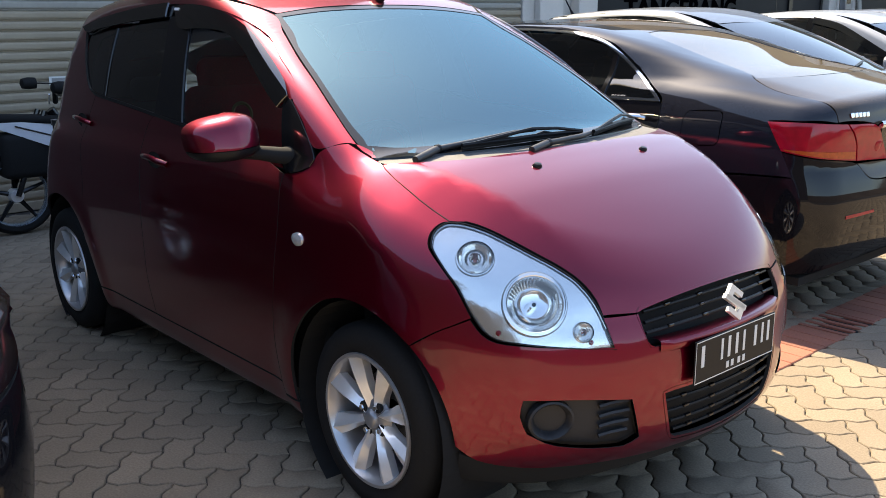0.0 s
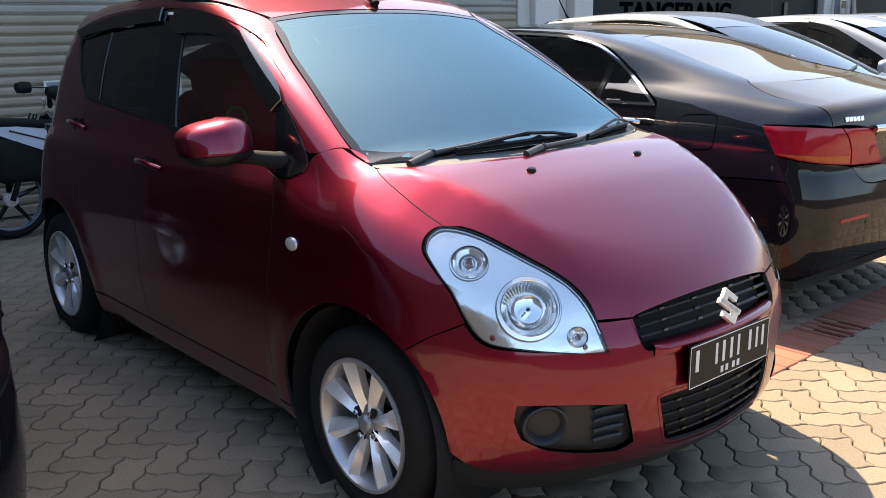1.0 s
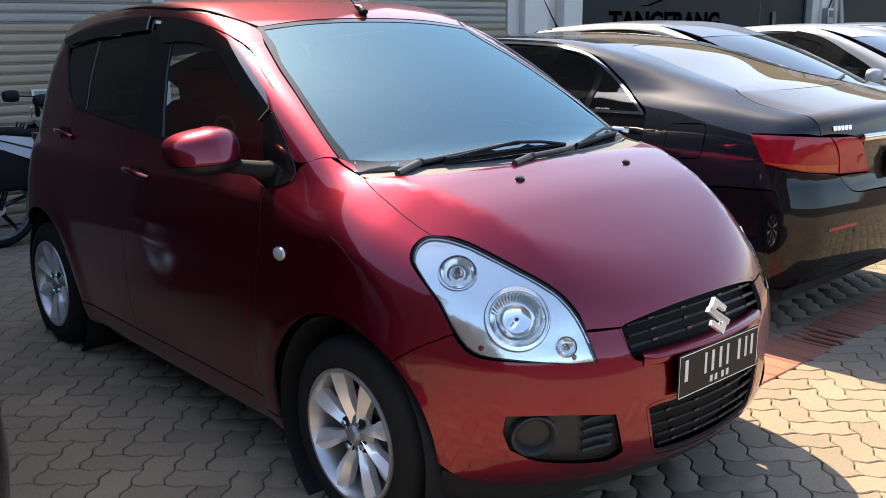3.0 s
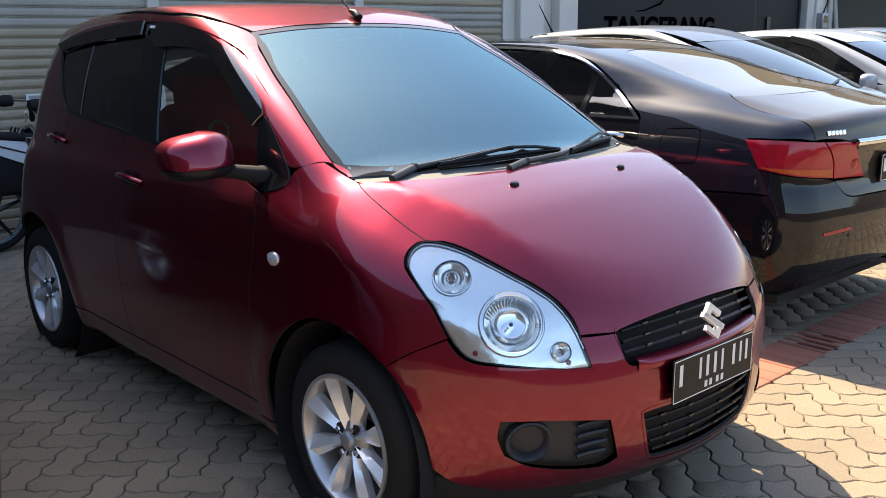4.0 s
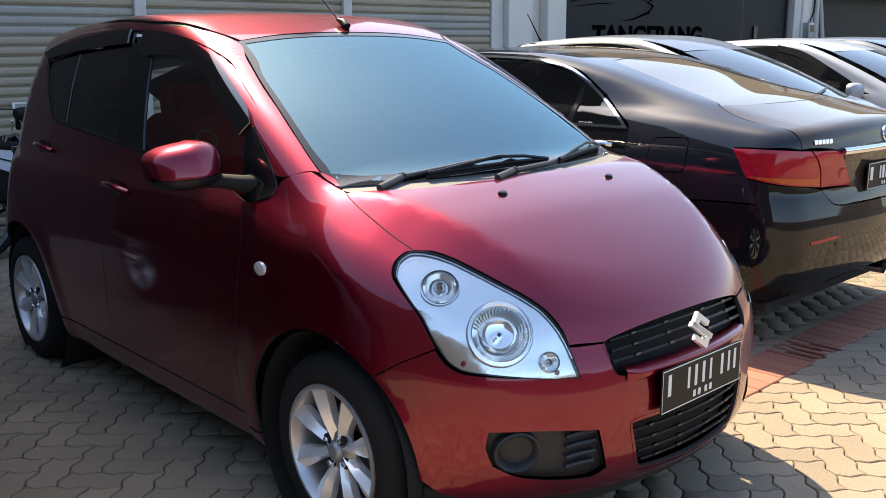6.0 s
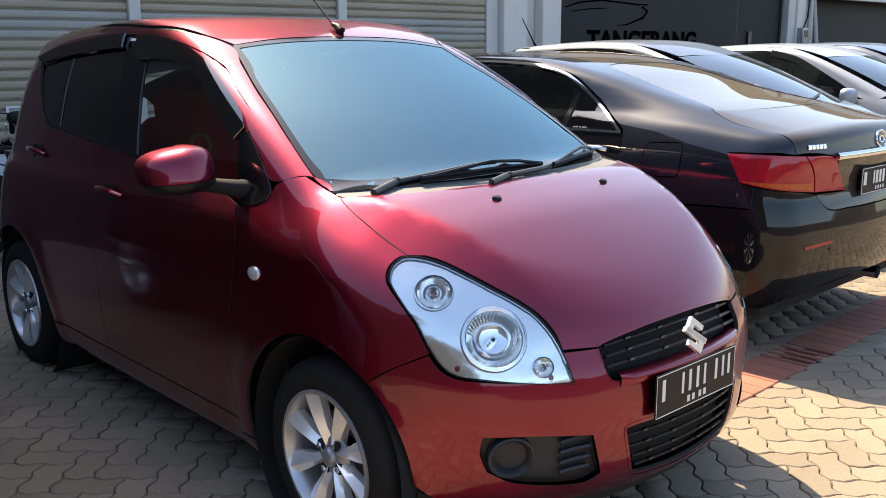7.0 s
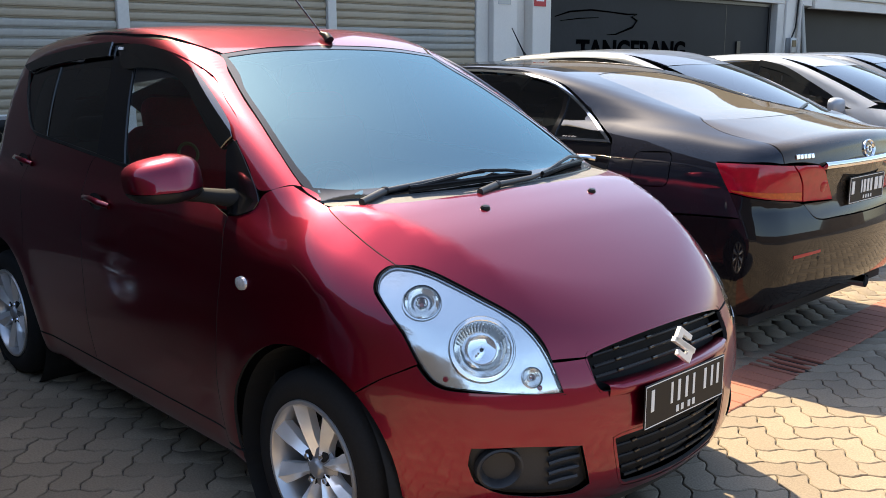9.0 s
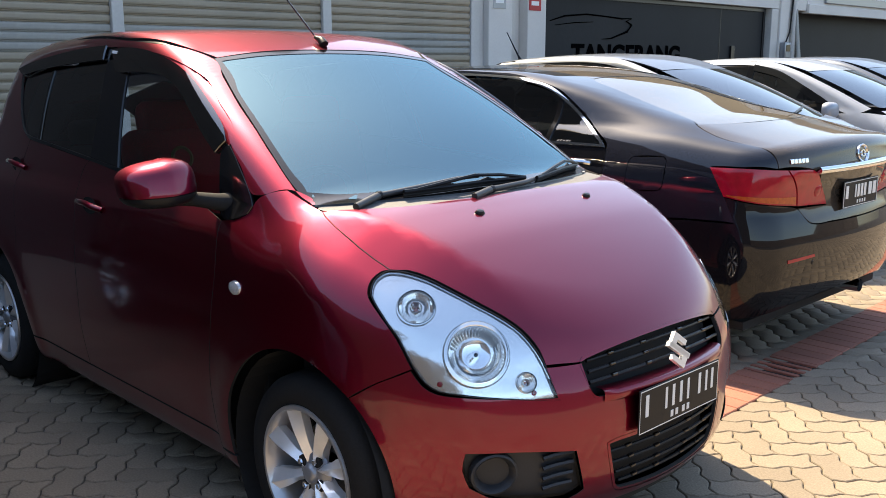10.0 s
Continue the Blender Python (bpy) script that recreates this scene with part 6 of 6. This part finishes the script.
for k, y in enumerate((-9.0, 29.7)):
    structure(f"wall_{('south', 'east')[k]}", box(-9.7, y, 0, WALL, y + 0.3, 3.05), M["wall_paint"], "plain end wall of the shop row", "wall")


def shutter(y0, y1):
    """A roller shutter: every slat a piece, with its guide posts beside it."""
    s = thing("roller_shutter", pose(WALL - 0.06, (y0 + y1) / 2, 0), "cream ribbed steel roller shutter, closed", "shutter", "shutters of the shop row")
    h = (y1 - y0) / 2
    pitch = 0.0775
    prof = [(0.0, 0.0), (0.004, 0.004), (0.006, 0.012), (0.016, 0.017), (0.019, 0.03), (0.019, 0.055), (0.016, 0.068), (0.006, 0.0735), (0.0, 0.0765)]
    meshes = []
    for mat in (M["shutter"], M["shutter_vent"]):
        vs = [(x, y, z) for y in (-h, h) for x, z in prof]
        n = len(prof)
        meshes.append(mesh_of("slat", vs, [(k, k + n, k + n + 1, k + 1) for k in range(n - 1)], mat))
    for i in range(int(3.05 / pitch)):
        z = i * pitch
        part("slat", meshes[1 if 1.50 < z < 1.74 else 0], None, s).location = (0, 0, z)
    part("bottom_rail", box(-0.01, -h, 0.0, 0.03, h, 0.07, 0.004), M["shutter"], s)
    return s


M["shutter_vent"] = material("shutter_vent", (0.34, 0.32, 0.28), 0.6, 0.1, grain=0.08, scale=30, stain=0.12, stain_scale=1.2)
M["post_paint"] = material("post_paint", (0.56, 0.53, 0.49), 0.6, 0.1, grain=0.05, scale=40, stain=0.1, stain_scale=1.5)
posts = [-0.92, 1.28, 3.46]
for y in posts:
    structure("shutter_post", box(WALL - 0.05, y, 0, WALL - 0.005, y + 0.105, 3.05, 0.006), M["post_paint"], "cream steel guide post between shutters", "post")
for a, b in zip(posts, posts[1:]):
    shutter(a + 0.107, b - 0.002)
shutter(3.567, 5.575)
# unseen wall, added dark so the red car's flank reflects little
structure("wall_west", box(WALL - 0.35, -16, 0, WALL, posts[0] - 0.003, 3.05), M["unseen_wall"], "unseen dark wall added to darken reflections", "wall")
# sticker on the shutter
st = thing("sticker", pose(WALL - 0.037, 0.28, 1.01), "small white printed sticker on the shutter", "sticker")
part("sticker_sheet", box(-0.001, -0.05, -0.033, 0.001, 0.17, 0.033), M["plate_white"], st)
part("sticker_print", box(0.001, -0.03, -0.02, 0.002, 0.13, 0.02), M["cap_grey"], st)

# double pillar between shutters and the dark shopfront
structure("pillar", box(WALL - 0.35, 5.58, 0, WALL - 0.02, 5.78, 3.05, 0.008), M["post_paint"], "grey reveal beside the shutter", "pillar")
structure("pillar", box(WALL - 0.35, 5.785, 0, WALL + 0.06, 6.19, 3.05, 0.012), M["wall_paint"], "white painted pillar", "pillar")
structure("pillar", box(WALL - 0.35, 6.195, 0, WALL - 0.10, 6.5, 3.05, 0.01), M["post_paint"], "grey recess between white pillars", "pillar")
structure("pillar", box(WALL - 0.35, 6.505, 0, WALL + 0.03, 6.85, 3.05, 0.012), M["wall_paint"], "white painted pillar", "pillar")
for y, c in ((5.95, "cap_grey"), (6.62, "rust_red")):
    nt = thing("notice", pose(WALL + (0.065 if y < 6 else 0.035), y, 2.17), "small notice pasted on the pillar", "notice")
    part("notice_sheet", box(-0.002, -0.1, -0.09, 0.002, 0.12, 0.09), M[c], nt)
    part("notice_print", box(0.002, -0.06, -0.03, 0.003, 0.08, 0.02), M["letter_white"], nt)

# dark shopfront with lettering
structure("lintel", box(WALL - 0.35, 6.85, 2.34, WALL - 0.01, 14.0, 3.05, 0.01), M["wall_paint"], "pale painted lintel", "lintel")
front = thing("shopfront_panel", pose(WALL - 0.12, 9.6, 0), "dark grey shopfront panel with dark lettering and a car outline", "panel")
part("panel_sheet", box(-0.05, -2.74, 0.0, 0.0, 3.1, 2.335, 0.003), M["dark_panel"], front)
part("panel_edge", box(0.001, -2.74, 2.28, 0.02, 3.1, 2.335, 0.003), M["letter_black"], front)
part("panel_edge", box(0.001, 3.04, 0.0, 0.02, 3.1, 2.28, 0.003), M["letter_black"], front)
part("door_gap", box(0.001, 1.68, 0.0, 0.003, 1.695, 2.28), M["letter_black"], front)
part("switch_box", box(0.001, 2.02, 1.5, 0.03, 2.13, 1.72, 0.004), M["letter_black"], front)


def lettering(text, size, width, mat, parent, m, name="lettering"):
    cu = bpy.data.curves.new(name, "FONT")
    cu.body, cu.size, cu.extrude, cu.offset, cu.align_x = text, size, 0.004, 0.012, "CENTER"
    tmp = new("tmp", cu)
    bpy.context.view_layer.update()
    me = bpy.data.meshes.new_from_object(tmp.evaluated_get(bpy.context.evaluated_depsgraph_get()))
    bpy.data.objects.remove(tmp)
    xs = [v.co.x for v in me.vertices]
    k = width / (max(xs) - min(xs))
    for v in me.vertices:
        v.co.x *= k
    me.materials.clear()
    me.materials.append(mat)
    ob = part(name, me, None, parent)
    ob.matrix_local = m
    return ob


M["letter_sheen"] = material("letter_sheen", (0.002, 0.002, 0.0025), 0.9, spec=0.0)
lettering("TANGERANG", 0.36, 2.6, M["letter_sheen"], front, pose(0.004, -0.74, 1.445, 90, 0, 90))
# thin outline of a car above the words
for pts, r in ((((-2.5, 1.98), (-2.2, 2.05), (-1.75, 2.085), (-1.35, 2.07), (-0.95, 2.05), (-0.72, 2.06)), (0.006, 0.012, 0.012, 0.010, 0.012, 0.005)),
               (((-0.72, 2.055), (-0.85, 2.02), (-0.72, 1.97), (-0.82, 1.88), (-1.2, 1.78), (-1.4, 1.77)), (0.005, 0.016, 0.016, 0.016, 0.01, 0.004)),
               (((-2.4, 1.93), (-2.0, 1.97), (-1.6, 1.99)), (0.004, 0.008, 0.004))):
    part("car_outline", tube([(0.004, y, z) for y, z in pts], list(r), 6), M["letter_sheen"], front)
# pier with meter box, pipes and cable
structure("pillar", box(WALL - 0.35, 12.74, 0, WALL - 0.005, 12.98, 2.335, 0.01), M["post_paint"], "grey reveal of the dark shopfront", "pillar")
structure("pillar", box(WALL - 0.35, 12.985, 0, WALL + 0.03, 13.52, 3.05, 0.012), M["wall_paint"], "white painted pillar", "pillar")
meter = thing("meter_box", pose(WALL + 0.035, 13.1, 1.66), "small grey electricity meter with cables", "meter")
part("meter_case", box(0, -0.1, -0.13, 0.1, 0.12, 0.13, 0.012), M["cap_grey"], meter, smooth=True)
part("meter_window", box(0.1, -0.06, -0.02, 0.104, 0.08, 0.09, 0.003), M["gloss_black"], meter)
part("meter_label", box(0.1, -0.07, -0.11, 0.103, 0.09, -0.04), M["meter_green"] if "meter_green" in M else M["dash_plastic"], meter)
part("cable", tube([(0.03, 0.05, 0.13), (0.03, 0.17, 0.3), (0.03, 0.22, 0.8), (0.03, 0.25, 1.38)], 0.014, 8), M["black_plastic"], meter)
pipe = thing("pipe", pose(WALL + 0.08, 13.32, 0), "pale vertical drain pipe on the pillar", "pipe")
part("pipe_run", tube([(0, 0.05, 0), (0, 0.05, 3.0)], 0.045, 12), M["wall_paint"], pipe, smooth=True)
for k in range(3):
    pole = thing("pole", pose(WALL + 0.1, 13.4 + 0.06 * k, 0), "thin wooden pole leaning on the pillar", "pole", "leaning poles")
    part("pole_rod", tube([(0.25, 0.0, 0), (0.0, -0.03 - 0.05 * k, 2.35)], 0.025, 8), M["pole_wood"] if "pole_wood" in M else M["dash_plastic"], pole, smooth=True)
# the last bay with its signboard
structure("lintel", box(WALL - 0.35, 14.0, 2.33, WALL, 29.7, 3.05, 0.01), M["wall_paint"], "pale painted lintel", "lintel")
structure("lintel_edge", box(WALL - 0.1, 14.0, 2.30, WALL + 0.04, 29.7, 2.46, 0.01), M["wall_paint"], "projecting white ledge over the bay", "lintel")
bay = thing("bay_panel", pose(WALL - 0.3, 17.0, 0), "dark closed shop bay", "panel")
part("panel_sheet", box(-0.04, -3.45, 0, 0.0, 12.6, 2.33, 0.003), M["dark_panel"], bay)
sign = thing("signboard", pose(WALL + 0.05, 16.4, 2.78), "grey signboard with pale lettering over the bay", "sign")
part("sign_board", box(-0.04, -1.75, -0.28, 0.0, 2.4, 0.28, 0.008), M["cap_grey"], sign)
for y0, w in ((-1.5, 0.12), (-1.33, 0.3), (0.15, 0.06), (0.28, 0.16), (0.48, 0.12), (0.64, 0.16), (0.84, 0.16), (1.04, 0.16)):
    part("sign_bar", box(0.0, y0, -0.14, 0.006, y0 + w, 0.02 if w < 0.2 else -0.05), M["letter_white"], sign)

# plain walls added unseen beside and behind the camera, dark to dim reflections
structure("wall_side", box(WALL - 0.4, -16.3, 0, 16.9, -16.0, 9.0), M["unseen_wall"], "unseen dark wall added across the yard", "wall")
structure("wall_yard", box(17.0, -30, 0, 17.3, 40, 3.2), M["unseen_wall"], "unseen dark wall added to close the yard", "wall")

# ---- paving ----
tagged(part("ground", mesh_of("ground", [(-150, -150, -0.009), (150, -150, -0.009), (150, 150, -0.009), (-150, 150, -0.009)], [(0, 1, 2, 3)], M["joint_sand"]), None), "sandy bed between paving blocks", "ground", kind="structure")
U = 0.112
ANGLE = radians(46)


def wave(t):
    """One zigzag a unit, with softened corners."""
    t = (t + 0.1) % 1.0
    z = 4 * abs(t - 0.5) - 1
    return math.sin(z * math.pi / 2) * 0.6 + z * 0.4


def block_mesh(flip, top, name, height=0.0):
    """An interlocking block two units long: the same wavy edges on all sides as its neighbours have."""
    w, h = (1, 2) if flip else (2, 1)
    loop = []
    k = 5
    for (x0, y0), (x1, y1) in (((0, 0), (w, 0)), ((w, 0), (w, h)), ((w, h), (0, h)), ((0, h), (0, 0))):
        n = k * int(abs(x1 - x0) + abs(y1 - y0))
        loop += [(x0 + (x1 - x0) * i / n, y0 + (y1 - y0) * i / n) for i in range(n)]
    A = 0.085
    pts = np.array([(x + A * wave(y), y + A * wave(x)) for x, y in loop]) * U
    lo, mid, hi = inset(pts, 0.0016), inset(pts, 0.0028), inset(pts, 0.0062)
    n = len(pts)
    vs = [(x, y, -0.009) for x, y in lo] + [(x, y, -0.003) for x, y in mid] + [(x, y, 0) for x, y in hi]
    faces = [(a * n + i, a * n + (i + 1) % n, (a + 1) * n + (i + 1) % n, (a + 1) * n + i) for a in (0, 1) for i in range(n)] + [tuple(range(2 * n, 3 * n))]
    return vs, faces


pavement = tagged(new("pavement"), "grey interlocking concrete block paving", "pavement", kind="structure")
turn = Matrix.Rotation(ANGLE, 4, "Z")
shapes = [block_mesh(f, 0, "paving_block") for f in (False, True)]
block_me = [mesh_of("paving_block", v, f, M["paver"]) for v, f in shapes]
rnd = random.Random(4)
near, far_v, far_f, base = 0, [], [], 0
arrays = [(np.array(v), [np.array(q) for q in f]) for v, f in shapes]
turned_2d = np.array(turn.to_3x3()).T
for i in range(-120, 120):
    for j in range(-130, 110):
        k = (i - j) % 4
        if k not in (0, 3):
            continue
        p = turn @ Vector(((i + 0.7) * U, (j + 0.7) * U, 0))
        if not (-5.4 < p.x < 6.5 and -5.5 < p.y < 8.5) or (0.06 < p.x < 0.22):
            continue
        f = 1 if k == 3 else 0
        dz = rnd.uniform(-0.0012, 0.0012)
        m = turn @ Matrix.Translation((i * U, j * U, dz)) 
        if near < 300 and ((-1.9 < p.x < -0.45 and -1.62 < p.y < -0.75) or (0.26 < p.x < 1.15 and 0.3 < p.y < 2.3)):
            near += 1
            ob = part("paving_block", block_me[f], None, pavement)
            ob.matrix_local = m
            continue
        vs, fs = arrays[f]
        far_v.append(vs @ turned_2d + np.array(m.translation))
        far_f.append((fs, base))
        base += len(vs)
far_v = np.concatenate(far_v)
loops = np.concatenate([q + b for fs, b in far_f for q in fs])
sizes = np.array([len(q) for fs, b in far_f for q in fs])
field = bpy.data.meshes.new("paving_field")
field.vertices.add(len(far_v))
field.vertices.foreach_set("co", far_v.ravel())
field.loops.add(len(loops))
field.loops.foreach_set("vertex_index", loops)
field.polygons.add(len(sizes))
field.polygons.foreach_set("loop_start", np.cumsum(sizes) - sizes)
field.update(calc_edges=True)
field.materials.append(M["paver"])
rest = part("paving_field", field, None, pavement)
tagged(rest, kind="stuff")
# red brick drain strip across the yard
strip = tagged(new("brick_strip"), "red brick drain strip with slotted covers", "pavement", kind="structure")
bm = box(-0.122, -0.049, -0.01, 0.122, 0.049, 0.006, 0.004, segments=1)
brick_me = bpy.data.meshes.new("brick")
bm.to_mesh(brick_me)
bm.free()
brick_me.materials.append(M["red_brick"])
for n in range(58):
    y = 0.72 + n * 0.102
    if 1.74 < y < 2.14:
        continue
    part("brick", brick_me, None, strip).matrix_local = pose(0.14 + rnd.uniform(-0.002, 0.002) - (y - 2) * 0.02, y, rnd.uniform(-0.001, 0.001), 0, 0, rnd.uniform(-0.6, 0.6))
# near-black sheet under the bars puts the slots' shade into colour
grate = part("drain_cover", box(0.02, 1.72, -0.01, 0.262, 2.16, -0.004), M["dark_cavity"], strip, "slotted drain cover over a near-black sheet for slot shade")
for n in range(7):
    y = 1.735 + n * 0.067
    part("drain_bar", box(0.02, y, -0.008, 0.262, y + 0.028, 0.006, 0.003), M["red_brick"], grate)
